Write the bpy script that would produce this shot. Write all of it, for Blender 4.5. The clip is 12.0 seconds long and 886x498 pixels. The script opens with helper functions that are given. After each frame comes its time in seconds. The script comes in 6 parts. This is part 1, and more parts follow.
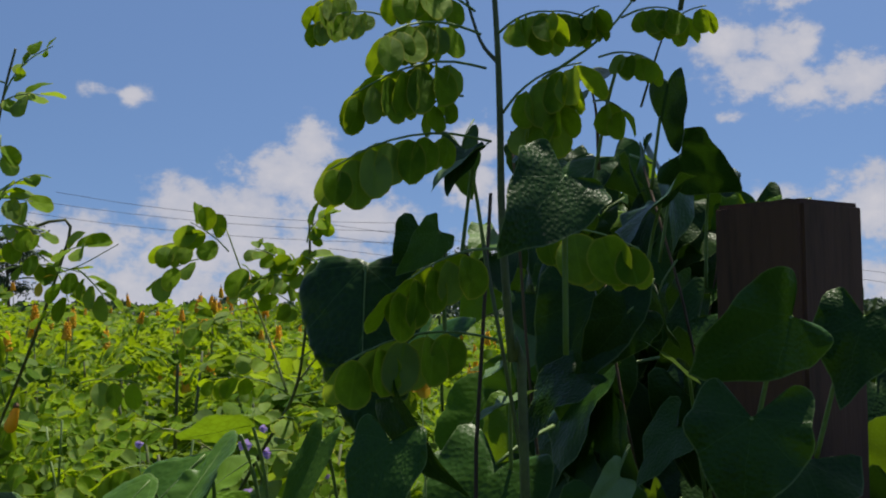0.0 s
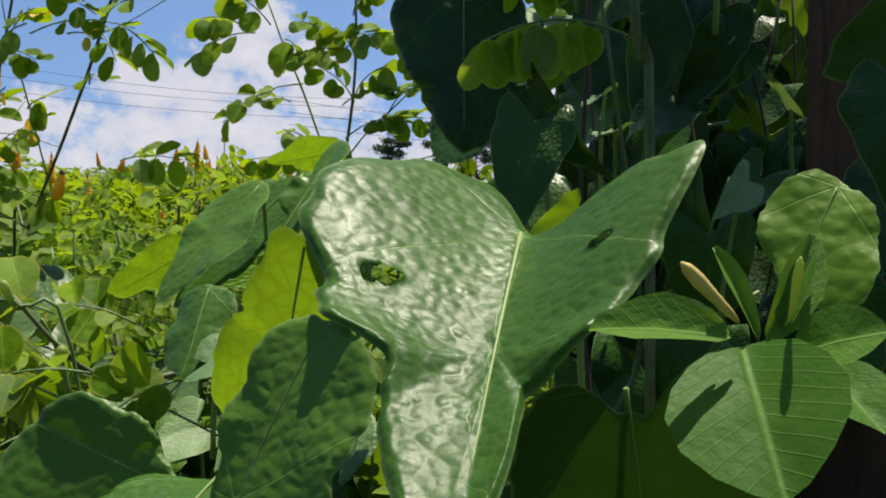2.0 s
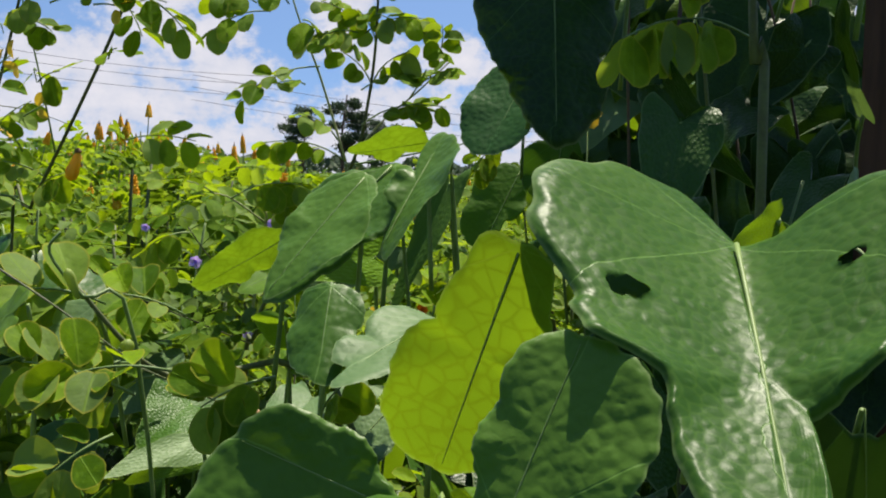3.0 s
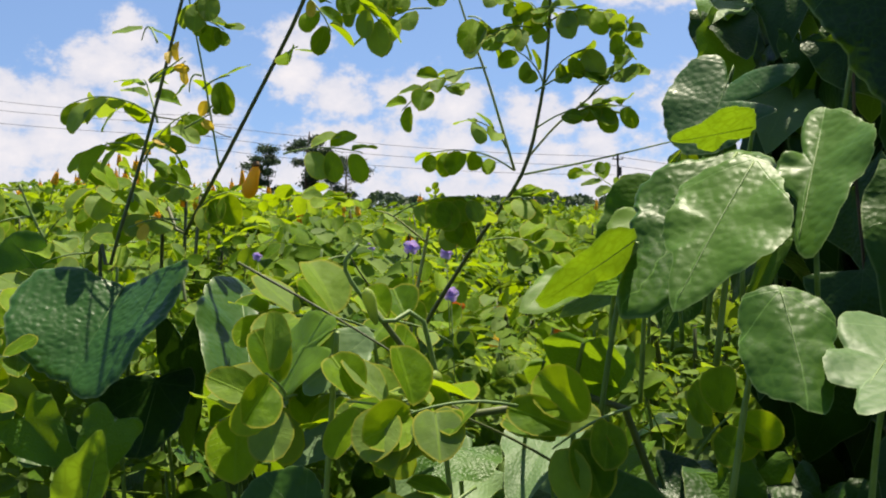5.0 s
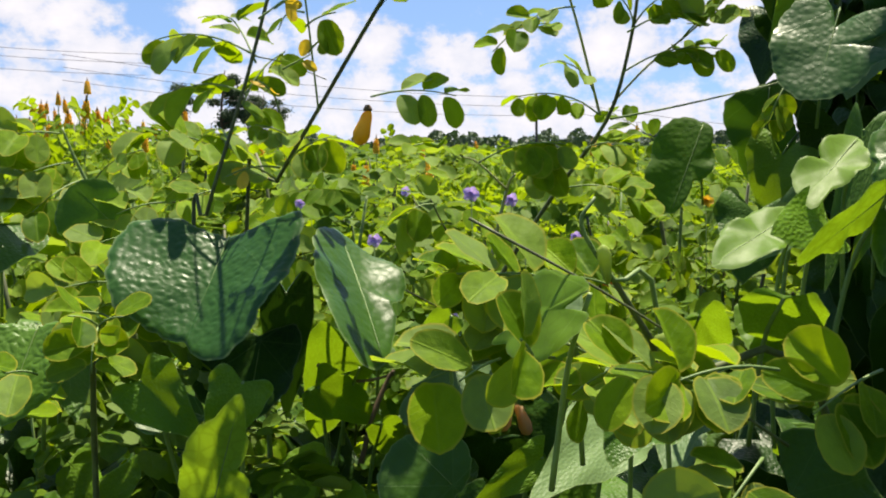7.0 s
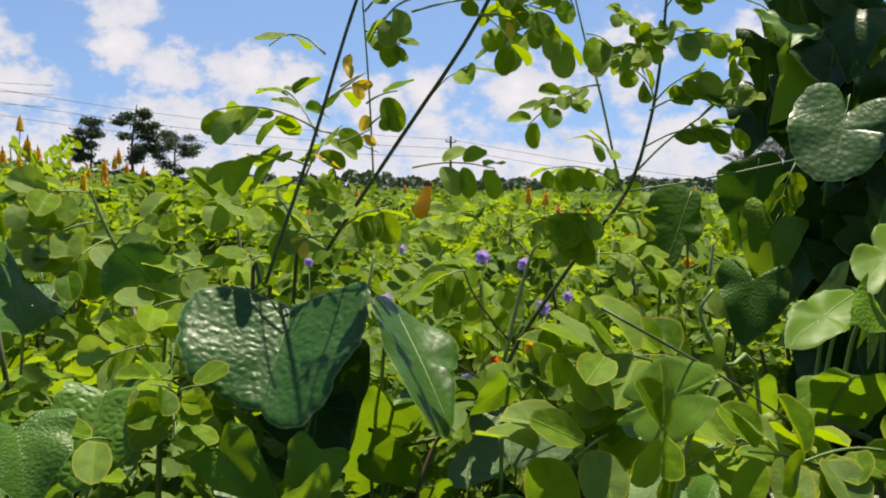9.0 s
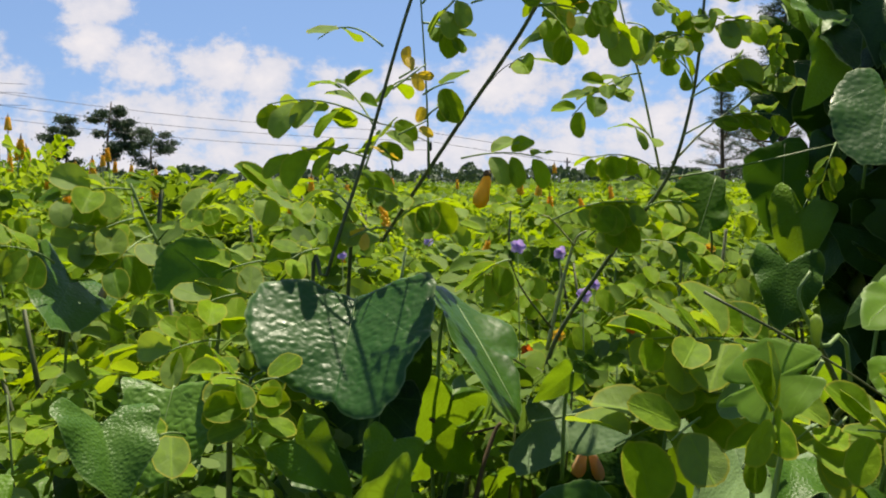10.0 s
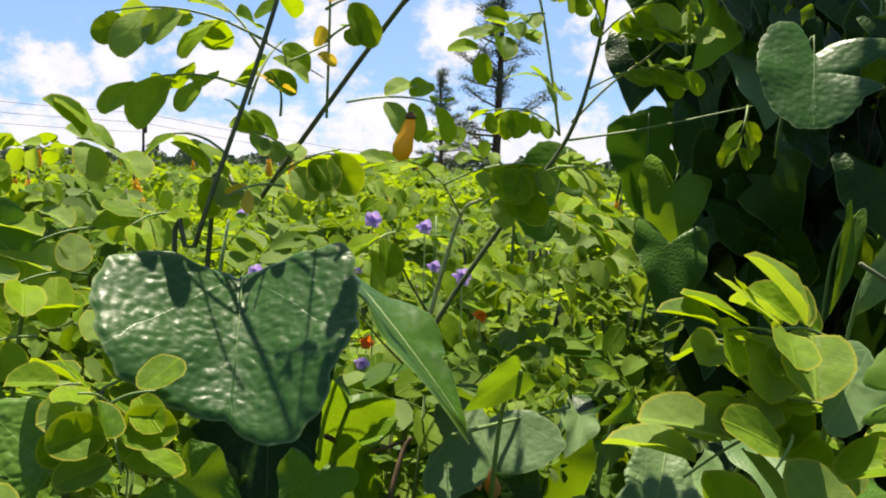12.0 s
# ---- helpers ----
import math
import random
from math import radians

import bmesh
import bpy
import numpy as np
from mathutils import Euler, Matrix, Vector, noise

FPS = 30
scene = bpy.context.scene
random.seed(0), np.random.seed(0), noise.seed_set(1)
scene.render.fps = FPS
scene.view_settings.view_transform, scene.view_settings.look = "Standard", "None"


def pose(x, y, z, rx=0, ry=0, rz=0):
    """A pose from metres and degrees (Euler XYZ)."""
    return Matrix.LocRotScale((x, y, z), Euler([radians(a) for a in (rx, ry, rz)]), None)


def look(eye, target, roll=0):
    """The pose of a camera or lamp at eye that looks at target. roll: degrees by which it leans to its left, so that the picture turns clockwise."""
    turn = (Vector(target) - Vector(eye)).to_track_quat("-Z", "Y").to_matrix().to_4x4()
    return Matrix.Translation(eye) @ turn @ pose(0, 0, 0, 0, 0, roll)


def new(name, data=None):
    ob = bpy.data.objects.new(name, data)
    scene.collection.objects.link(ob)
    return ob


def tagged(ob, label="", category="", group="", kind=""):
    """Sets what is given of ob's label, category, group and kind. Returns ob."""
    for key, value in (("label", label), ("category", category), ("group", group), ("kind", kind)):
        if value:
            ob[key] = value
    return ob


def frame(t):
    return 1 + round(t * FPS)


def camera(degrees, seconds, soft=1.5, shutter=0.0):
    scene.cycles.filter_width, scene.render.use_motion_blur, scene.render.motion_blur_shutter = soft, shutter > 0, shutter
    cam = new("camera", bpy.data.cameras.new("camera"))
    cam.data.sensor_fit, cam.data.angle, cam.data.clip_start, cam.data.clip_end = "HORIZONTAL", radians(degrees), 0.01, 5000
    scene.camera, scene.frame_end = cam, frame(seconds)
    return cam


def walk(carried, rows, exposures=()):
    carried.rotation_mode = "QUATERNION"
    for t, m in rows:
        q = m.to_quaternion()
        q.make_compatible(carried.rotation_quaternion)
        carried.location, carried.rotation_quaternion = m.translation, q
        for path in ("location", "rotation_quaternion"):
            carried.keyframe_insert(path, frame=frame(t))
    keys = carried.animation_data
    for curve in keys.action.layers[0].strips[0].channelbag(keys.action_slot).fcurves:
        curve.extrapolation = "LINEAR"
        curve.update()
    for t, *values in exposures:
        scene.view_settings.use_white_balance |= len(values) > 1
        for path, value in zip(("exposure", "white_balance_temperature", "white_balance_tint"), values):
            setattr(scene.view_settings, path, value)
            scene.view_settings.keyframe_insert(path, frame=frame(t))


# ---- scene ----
cam = camera(44.0, 12.0, soft=2.0)

PATH = [
    (0, (0.15, 0.362, 1.379), (-0.02, 2.351, 1.499), -0.4),
    (0.5, (0.104, 0.383, 1.337), (-0.098, 2.369, 1.465), -0.1),
    (0.8, (0.079, 0.389, 1.284), (-0.179, 2.369, 1.408), 0.5),
    (1, (0.062, 0.399, 1.287), (-0.235, 2.376, 1.246), -1.3),
    (1.5, (0.035, 0.395, 1.257), (-0.187, 2.381, 1.173), -1.3),
    (2, (0.013, 0.397, 1.234), (-0.086, 2.392, 1.131), -0.3),
    (2.5, (-0.058, 0.386, 1.232), (-0.012, 2.382, 1.104), -0.1),
    (3, (-0.151, 0.428, 1.243), (-0.072, 2.422, 1.111), 1.5),
    (3.5, (-0.224, 0.505, 1.242), (-0.078, 2.497, 1.143), -1.6),
    (3.7, (-0.266, 0.518, 1.239), (-0.13, 2.513, 1.192), -1.3),
    (5.3, (-0.472, 0.613, 1.21), (-0.324, 2.605, 1.117), 0.0),
    (5.5, (-0.51, 0.629, 1.218), (-0.375, 2.621, 1.099), 1.1),
    (6, (-0.608, 0.67, 1.198), (-0.459, 2.654, 1.001), 0.1),
    (6.5, (-0.655, 0.682, 1.204), (-0.491, 2.667, 1.015), -0.6),
    (7, (-0.631, 0.67, 1.22), (-0.343, 2.641, 1.04), -0.5),
    (7.5, (-0.639, 0.665, 1.234), (-0.328, 2.634, 1.076), -0.0),
    (7.7, (-0.652, 0.667, 1.243), (-0.342, 2.637, 1.092), -0.1),
    (9.3, (-0.813, 0.651, 1.257), (-0.341, 2.591, 1.151), 0.4),
    (9.5, (-0.829, 0.658, 1.258), (-0.35, 2.597, 1.149), 0.0),
    (10, (-0.871, 0.665, 1.253), (-0.387, 2.602, 1.132), -0.3),
    (10.5, (-0.882, 0.713, 1.228), (-0.391, 2.644, 1.055), -0.5),
    (11, (-0.891, 0.85, 1.198), (-0.365, 2.771, 1.012), -1.6),
    (11.5, (-0.907, 0.971, 1.203), (-0.168, 2.819, 1.004), -1.4),
    (12, (-0.949, 0.98, 1.217), (0.008, 2.73, 1.078), 1.2),
]
EXPO = [
    (0.0, 0.22, 6550, 10), (0.7, 0.42, 6600, 10), (1.1, 0.58, 6650, 10), (1.6, 0.62, 6700, 10), (3.7, 0.80, 6700, 10), (5.3, 0.90, 7050, 10), (7.5, 1.08, 7050, 10), (9.5, 0.78, 7050, 10), (10.5, 0.88, 7050, 10), (12.0, 1.16, 7150, 10),
]
walk(cam, [(t, look(eye, target, roll)) for t, eye, target, roll in PATH], EXPO)

# ---- world, sun ----
SUN_AZ, SUN_EL = 30.0, 71.0
world = bpy.data.worlds.new("sky")
scene.world = world
world.use_nodes = True
wn, wl = world.node_tree.nodes, world.node_tree.links
wn.clear()


def wmath(op, a, b=None, c=None):
    n = wn.new("ShaderNodeMath")
    n.operation = op
    for i, v in enumerate((a, b, c)):
        if v is None:
            continue
        if isinstance(v, (int, float)):
            n.inputs[i].default_value = v
        else:
            wl.new(v, n.inputs[i])
    return n.outputs[0]


sky = wn.new("ShaderNodeTexSky")
sky.sky_type = "NISHITA"
sky.sun_disc = False
sky.sun_elevation, sky.sun_rotation = radians(SUN_EL), radians(SUN_AZ)
sky.air_density, sky.dust_density, sky.ozone_density = 1.2, 0.4, 3.0
coord = wn.new("ShaderNodeTexCoord")
sep = wn.new("ShaderNodeSeparateXYZ")
wl.new(coord.outputs["Generated"], sep.inputs[0])
lift = wn.new("ShaderNodeCombineXYZ")
wl.new(sep.outputs[0], lift.inputs[0])
wl.new(sep.outputs[1], lift.inputs[1])
wl.new(wmath("ADD", wmath("MULTIPLY", sep.outputs[2], 1.6), 0.22), lift.inputs[2])
norm = wn.new("ShaderNodeVectorMath")
norm.operation = "NORMALIZE"
wl.new(lift.outputs[0], norm.inputs[0])
wl.new(norm.outputs[0], sky.inputs[0])
az = wmath("MULTIPLY", wmath("ARCTAN2", sep.outputs[0], sep.outputs[1]), 57.2958)
el = wmath("MULTIPLY", wmath("ARCSINE", sep.outputs[2]), 57.2958)
# the cumulus heaps: bearing, height (degrees), half width, half height, weight
HEAPS = [
    (9.8, 13.4, 1.8, 1.3, 1.0), (12.8, 13.2, 1.8, 1.3, 1.0), (11.4, 11.9, 2.6, 1.1, 1.0), (16.0, 11.3, 2.2, 1.3, 1.0), (13.8, 11.0, 2.1, 1.1, 0.9),
    (10.0, 9.8, 1.1, 0.4, 0.7), (12.9, 15.5, 2.4, 0.6, 0.7), (-11.7, 8.8, 1.4, 1.6, 1.0), (-13.2, 7.3, 2.6, 1.5, 1.0), (-18.0, 5.6, 2.5, 1.6, 1.0),
    (-15.5, 5.1, 3.8, 1.8, 1.0), (-10.2, 6.4, 2.3, 1.8, 1.0), (-9.0, 4.9, 3.0, 1.4, 1.0), (-20.7, 11.0, 1.1, 0.6, 0.75), (-22.6, 11.3, 1.1, 0.5, 0.65),
]
HEAPS_B = [
    (-23.7, 3.6, 4.0, 1.6, 1.0), (-14.9, 3.2, 8.8, 1.6, 0.95), (-6.8, 2.5, 2.7, 1.0, 0.8), (-3.3, 8.7, 1.9, 1.4, 1.0), (-3.4, 6.9, 1.7, 1.4, 1.0),
    (-1.2, 5.8, 2.1, 1.4, 1.0), (2.6, 5.9, 2.1, 1.5, 1.0), (5.0, 5.5, 1.6, 1.4, 1.0), (-0.2, 3.4, 5.5, 1.8, 0.85), (4.2, 3.2, 2.4, 1.8, 0.9),
    (9.2, 4.5, 2.6, 1.7, 0.95), (11.9, 5.1, 1.5, 1.3, 1.0), (11.6, 2.6, 5.0, 1.7, 0.85), (17.4, 5.3, 3.2, 1.9, 1.0), (15.2, 1.9, 2.7, 1.5, 0.85),
    (19.9, 1.4, 3.2, 1.5, 0.85), (22.5, 7.0, 1.8, 2.6, 0.95), (28.9, 7.1, 1.8, 2.2, 0.95), (24.9, 3.0, 3.5, 1.8, 0.85), (37.6, 7.2, 2.9, 2.7, 0.9), (-7.6, 5.6, 0.7, 0.35, 0.7),
]
heap = wmath("MULTIPLY", wmath("EXPONENT", wmath("MULTIPLY", wmath("POWER", wmath("MULTIPLY", wmath("SUBTRACT", el, 1.2), 0.33), 2.0), -1.0)), 0.8)
for a0, e0, sa, se, wt in HEAPS + HEAPS_B:
    da = wmath("POWER", wmath("MULTIPLY", wmath("SUBTRACT", az, a0), 1 / sa), 2.0)
    de = wmath("POWER", wmath("MULTIPLY", wmath("SUBTRACT", el, e0), 1 / se), 2.0)
    g = wmath("MULTIPLY", wmath("EXPONENT", wmath("MULTIPLY", wmath("ADD", da, de), -0.7)), wt)
    heap = wmath("MAXIMUM", heap, g)
flat = wn.new("ShaderNodeCombineXYZ")
wl.new(wmath("MULTIPLY", az, 0.1), flat.inputs[0])
wl.new(wmath("MULTIPLY", el, 0.13), flat.inputs[1])


def wnoise(scale, detail, rough):
    n = wn.new("ShaderNodeTexNoise")
    wl.new(flat.outputs[0], n.inputs["Vector"])
    n.inputs["Scale"].default_value, n.inputs["Detail"].default_value, n.inputs["Roughness"].default_value = scale, detail, rough
    return n.outputs["Fac"]


puff, broad = wnoise(7.0, 8.0, 0.62), wnoise(1.1, 4.0, 0.5)
away = wmath("GREATER_THAN", wmath("ABSOLUTE", wmath("SUBTRACT", az, 10.0)), 45.0)
stray = wmath("MULTIPLY", wmath("MULTIPLY", wmath("SUBTRACT", broad, 0.56), 4.0), wmath("MAXIMUM", away, wmath("GREATER_THAN", el, 22.0)))
cover = wmath("ADD", wmath("MAXIMUM", heap, stray), wmath("MULTIPLY", wmath("SUBTRACT", puff, 0.5), 1.5))
edge = wn.new("ShaderNodeMapRange")
edge.interpolation_type = "SMOOTHSTEP"
edge.inputs["From Min"].default_value, edge.inputs["From Max"].default_value = 0.36, 0.80
wl.new(cover, edge.inputs["Value"])
shade = wn.new("ShaderNodeMapRange")
shade.inputs["From Min"].default_value, shade.inputs["From Max"].default_value = 0.35, 1.3
wl.new(wmath("ADD", cover, wmath("MULTIPLY", wmath("SUBTRACT", wnoise(4.0, 5.0, 0.5), 0.5), 1.2)), shade.inputs["Value"])
tone = wn.new("ShaderNodeMixRGB")
tone.inputs[1].default_value, tone.inputs[2].default_value = (4.7, 5.0, 6.1, 1), (6.6, 6.45, 6.9, 1)
wl.new(shade.outputs[0], tone.inputs[0])
mixc = wn.new("ShaderNodeMixRGB")
wl.new(wmath("MULTIPLY", edge.outputs[0], 0.93), mixc.inputs[0])
deep = wn.new("ShaderNodeMixRGB")
deep.blend_type = "MULTIPLY"
deep.inputs[0].default_value, deep.inputs[2].default_value = 1.0, (0.92, 1.0, 1.12, 1)
wl.new(sky.outputs[0], deep.inputs[1])
wl.new(deep.outputs[0], mixc.inputs[1])
wl.new(tone.outputs[0], mixc.inputs[2])
bg = wn.new("ShaderNodeBackground")
bg.inputs["Strength"].default_value = 0.078
wl.new(mixc.outputs[0], bg.inputs["Color"])
wout = wn.new("ShaderNodeOutputWorld")
wl.new(bg.outputs[0], wout.inputs[0])

sun = new("sun", bpy.data.lights.new("sun", "SUN"))
sun.data.energy, sun.data.angle, sun.data.color = 5.0, radians(0.55), (1.0, 0.945, 0.80)
sa_, se_ = radians(SUN_AZ), radians(SUN_EL)
sun.matrix_world = look(Vector((math.sin(sa_) * math.cos(se_), math.cos(sa_) * math.cos(se_), math.sin(se_))) * 50, (0, 0, 0))


# ---- materials ----
class Nodes:
    """A short hand for node trees."""

    def __init__(self, name):
        self.mat = bpy.data.materials.new(name)
        self.mat.use_nodes = True
        self.t = self.mat.node_tree
        self.t.nodes.clear()
        self.out = self.t.nodes.new("ShaderNodeOutputMaterial")

    def add(self, kind, **values):
        n = self.t.nodes.new(kind)
        for key, v in values.items():
            sock = n.inputs[key.replace("_", " ")]
            if isinstance(v, bpy.types.NodeSocket):
                self.t.links.new(v, sock)
            else:
                sock.default_value = v
        return n

    def math(self, op, a, b=0.0, c=0.0):
        n = self.t.nodes.new("ShaderNodeMath")
        n.operation = op
        for i, v in enumerate((a, b, c)):
            if isinstance(v, bpy.types.NodeSocket):
                self.t.links.new(v, n.inputs[i])
            else:
                n.inputs[i].default_value = v
        return n.outputs[0]

    def step(self, v, lo, hi):
        n = self.add("ShaderNodeMapRange", Value=v)
        n.interpolation_type = "SMOOTHSTEP"
        n.inputs["From Min"].default_value, n.inputs["From Max"].default_value = lo, hi
        return n.outputs[0]

    def mix(self, f, a, b):
        n = self.t.nodes.new("ShaderNodeMixRGB")
        for i, v in enumerate((f, a, b)):
            if isinstance(v, bpy.types.NodeSocket):
                self.t.links.new(v, n.inputs[i])
            elif i == 0:
                n.inputs[0].default_value = v
            else:
                n.inputs[i].default_value = (*v, 1)
        return n.outputs[0]

    def noise(self, vec, scale, detail=3.0, rough=0.55):
        return self.add("ShaderNodeTexNoise", Vector=vec, Scale=scale, Detail=detail, Roughness=rough).outputs["Fac"]

    def done(self, shader):
        self.t.links.new(shader, self.out.inputs[0])
        return self.mat


def leaf_material(name, dark, light, glow, rough=0.38, trans=0.4, bumps=0.0, margin=None, veins=0.5, spec=0.5, cells=24.0, pale=None):
    """A living leaf: grain, veins, a margin, a gloss and light that shines through."""
    m = Nodes(name)
    co = m.t.nodes.new("ShaderNodeTexCoord")
    info = m.t.nodes.new("ShaderNodeObjectInfo")
    geo = m.t.nodes.new("ShaderNodeNewGeometry")
    rnd = m.math("FRACT", m.math("ADD", info.outputs["Random"], geo.outputs["Random Per Island"]))
    uv, ob = co.outputs["UV"], co.outputs["Object"]
    sx = m.add("ShaderNodeSeparateXYZ", Vector=uv)
    u, v = sx.outputs[0], sx.outputs[1]
    big, fine = m.noise(uv, 2.3), m.noise(uv, 26.0, 4.0)
    col = m.mix(m.step(m.math("ADD", m.math("MULTIPLY", big, 0.7), m.math("ADD", m.math("MULTIPLY", rnd, 0.6), m.math("MULTIPLY", m.noise(geo.outputs["Position"], 2.2, 2.0), 0.5))), 0.5, 1.3), dark, light)
    col = m.mix(m.math("MULTIPLY", m.step(fine, 0.55, 0.8), 0.25), col, tuple(0.6 * c for c in dark))
    if pale:
        col = m.mix(m.math("MULTIPLY", m.step(m.math("FRACT", m.math("MULTIPLY", rnd, 7.3)), 0.45, 0.95), 0.6), col, pale)
    ang = m.math("ARCTAN2", u, v)
    rad = m.math("SQRT", m.math("ADD", m.math("MULTIPLY", u, u), m.math("MULTIPLY", v, v)))
    if bumps:
        bent = m.math("ADD", m.math("MULTIPLY", ang, 4.0), m.math("MULTIPLY", m.math("SUBTRACT", m.noise(uv, 3.2, 3.0), 0.5), m.math("MULTIPLY", rad, 2.6)))
        ray = m.math("ABSOLUTE", m.math("SINE", bent))
        vein = m.math("SUBTRACT", 1.0, m.step(m.math("MULTIPLY", ray, rad), 0.0, 0.016))
        cell = m.add("ShaderNodeTexVoronoi", Vector=uv, Scale=cells)
        cell.feature = "SMOOTH_F1"
        cell.inputs["Smoothness"].default_value = 0.5
        net = m.add("ShaderNodeTexVoronoi", Vector=uv, Scale=cells)
        net.feature = "DISTANCE_TO_EDGE"
        netf = m.math("SUBTRACT", 1.0, m.step(net.outputs["Distance"], 0.0, 0.13))
        col = m.mix(m.math("MULTIPLY", netf, 0.3), col, light)
        height = m.math("SUBTRACT", m.math("MULTIPLY", cell.outputs["Distance"], -1.0), m.math("MULTIPLY", vein, 0.15))
        height = m.math("ADD", height, m.math("ADD", m.math("MULTIPLY", m.noise(uv, 9.0, 3.0), 0.12), m.math("MULTIPLY", m.noise(uv, 75.0, 3.0), 0.16)))
    else:
        mid = m.math("SUBTRACT", 1.0, m.step(m.math("ABSOLUTE", u), 0.0, 0.07))
        side = m.math("ABSOLUTE", m.math("SINE", m.math("MULTIPLY", m.math("SUBTRACT", v, m.math("MULTIPLY", m.math("ABSOLUTE", u), 0.6)), 15.0)))
        vein = m.math("MAXIMUM", mid, m.math("MULTIPLY", m.math("SUBTRACT", 1.0, m.step(side, 0.0, 0.25)), 0.35))
        height = m.math("SUBTRACT", m.math("MULTIPLY", m.noise(uv, 5.0), 0.5), m.math("MULTIPLY", vein, 0.3))
    col = m.mix(m.math("MULTIPLY", vein, veins), col, tuple(min(1, 1.5 * c + 0.03) for c in light))
    if bumps:
        rim = m.t.nodes.new("ShaderNodeUVMap")
        rim.uv_map = "rim"
        rho = m.add("ShaderNodeSeparateXYZ", Vector=rim.outputs[0]).outputs[0]
        col = m.mix(m.math("MULTIPLY", m.step(rho, 0.965, 0.995), 0.3), col, (0.30, 0.38, 0.16))
        patch = m.step(m.noise(uv, 3.5, 4.0, 0.6), 0.5, 0.75)
        col = m.mix(m.math("MULTIPLY", patch, 0.35), col, tuple(0.75 * c for c in light))
    if margin:
        col = m.mix(m.math("MULTIPLY", m.step(rad, 0.88, 0.97), 0.75), col, margin)
    spot = m.step(m.noise(ob, 9.0, 5.0, 0.7), 0.72, 0.78)
    col = m.mix(m.math("MULTIPLY", spot, 0.5), col, (0.16, 0.12, 0.03))
    bump = m.add("ShaderNodeBump", Height=height, Strength=0.7 if bumps else 0.6, Distance=bumps or 0.002)
    r = m.math("ADD", rough, m.math("MULTIPLY", m.math("SUBTRACT", m.noise(uv, 12.0), 0.5), 0.25))
    p = m.add("ShaderNodeBsdfPrincipled", Base_Color=col, Roughness=r, Normal=bump.outputs[0])
    p.inputs["Specular IOR Level"].default_value = spec
    gl = m.mix(0.55, col, glow)
    gl = m.mix(m.math("MULTIPLY", m.math("MAXIMUM", vein, netf) if bumps else vein, 0.6), gl, tuple(0.5 * c for c in glow))
    tr = m.add("ShaderNodeBsdfTranslucent", Color=gl)
    mx = m.add("ShaderNodeMixShader", Fac=trans)
    m.t.links.new(p.outputs[0], mx.inputs[1])
    m.t.links.new(tr.outputs[0], mx.inputs[2])
    return m.done(mx.outputs[0])


def plain_material(name, a, b, scale, rough=0.7, bump=0.002, stretch=(1, 1, 1), metal=0.0, shine=None):
    """Two tones of one stuff in a stretched grain."""
    m = Nodes(name)
    co = m.t.nodes.new("ShaderNodeTexCoord")
    info = m.t.nodes.new("ShaderNodeObjectInfo")
    mp = m.add("ShaderNodeMapping", Vector=co.outputs["Object"], Scale=stretch)
    n1, n2 = m.noise(mp.outputs[0], scale, 5.0, 0.65), m.noise(mp.outputs[0], scale * 6, 4.0)
    f = m.math("ADD", m.math("MULTIPLY", n1, 0.7), m.math("ADD", m.math("MULTIPLY", n2, 0.3), m.math("MULTIPLY", m.math("SUBTRACT", info.outputs["Random"], 0.5), 0.3)))
    col = m.mix(m.step(f, 0.3, 0.75), a, b)
    bp = m.add("ShaderNodeBump", Height=f, Strength=0.7, Distance=bump)
    p = m.add("ShaderNodeBsdfPrincipled", Base_Color=col, Roughness=rough, Metallic=metal, Normal=bp.outputs[0])
    if shine:
        tr = m.add("ShaderNodeBsdfTranslucent", Color=(*shine, 1))
        mx = m.add("ShaderNodeMixShader", Fac=0.45)
        m.t.links.new(p.outputs[0], mx.inputs[1])
        m.t.links.new(tr.outputs[0], mx.inputs[2])
        return m.done(mx.outputs[0])
    return m.done(p.outputs[0])


# Creeper leaf darkened for the shaded mass; the shade sits in its base colour.
VINE_SHADE = leaf_material("shaded_vine_leaf_green", (0.007, 0.028, 0.003), (0.032, 0.085, 0.008), (0.10, 0.24, 0.010), rough=0.40, trans=0.08, bumps=0.0011, veins=0.4, spec=0.20)
# Brighter copy of that leaf for those in sun, light partly in the colour.
VINE_LIT = leaf_material("lit_vine_leaf_green", (0.028, 0.082, 0.010), (0.085, 0.175, 0.024), (0.20, 0.40, 0.012), rough=0.41, trans=0.18, bumps=0.0010, veins=0.5, spec=0.16, cells=30.0)
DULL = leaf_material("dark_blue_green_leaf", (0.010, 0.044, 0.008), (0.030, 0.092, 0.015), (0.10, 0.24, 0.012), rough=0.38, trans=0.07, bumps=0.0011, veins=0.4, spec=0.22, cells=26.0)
# Pale copy for leaves in full light, which is put into its colours.
LIT_PALE = leaf_material("lit_pale_green_leaf", (0.075, 0.18, 0.014), (0.16, 0.29, 0.024), (0.34, 0.50, 0.008), rough=0.5, spec=0.25, trans=0.46, bumps=0.0007, veins=0.5, cells=16.0)
# Pale copy of the creeper leaf: sky sheen and sun mixed into its colour.
SILVER = leaf_material("sheen_grey_green_leaf", (0.075, 0.145, 0.05), (0.155, 0.24, 0.095), (0.22, 0.36, 0.04), rough=0.5, trans=0.18, bumps=0.0007, veins=0.35, spec=0.2, cells=32.0)
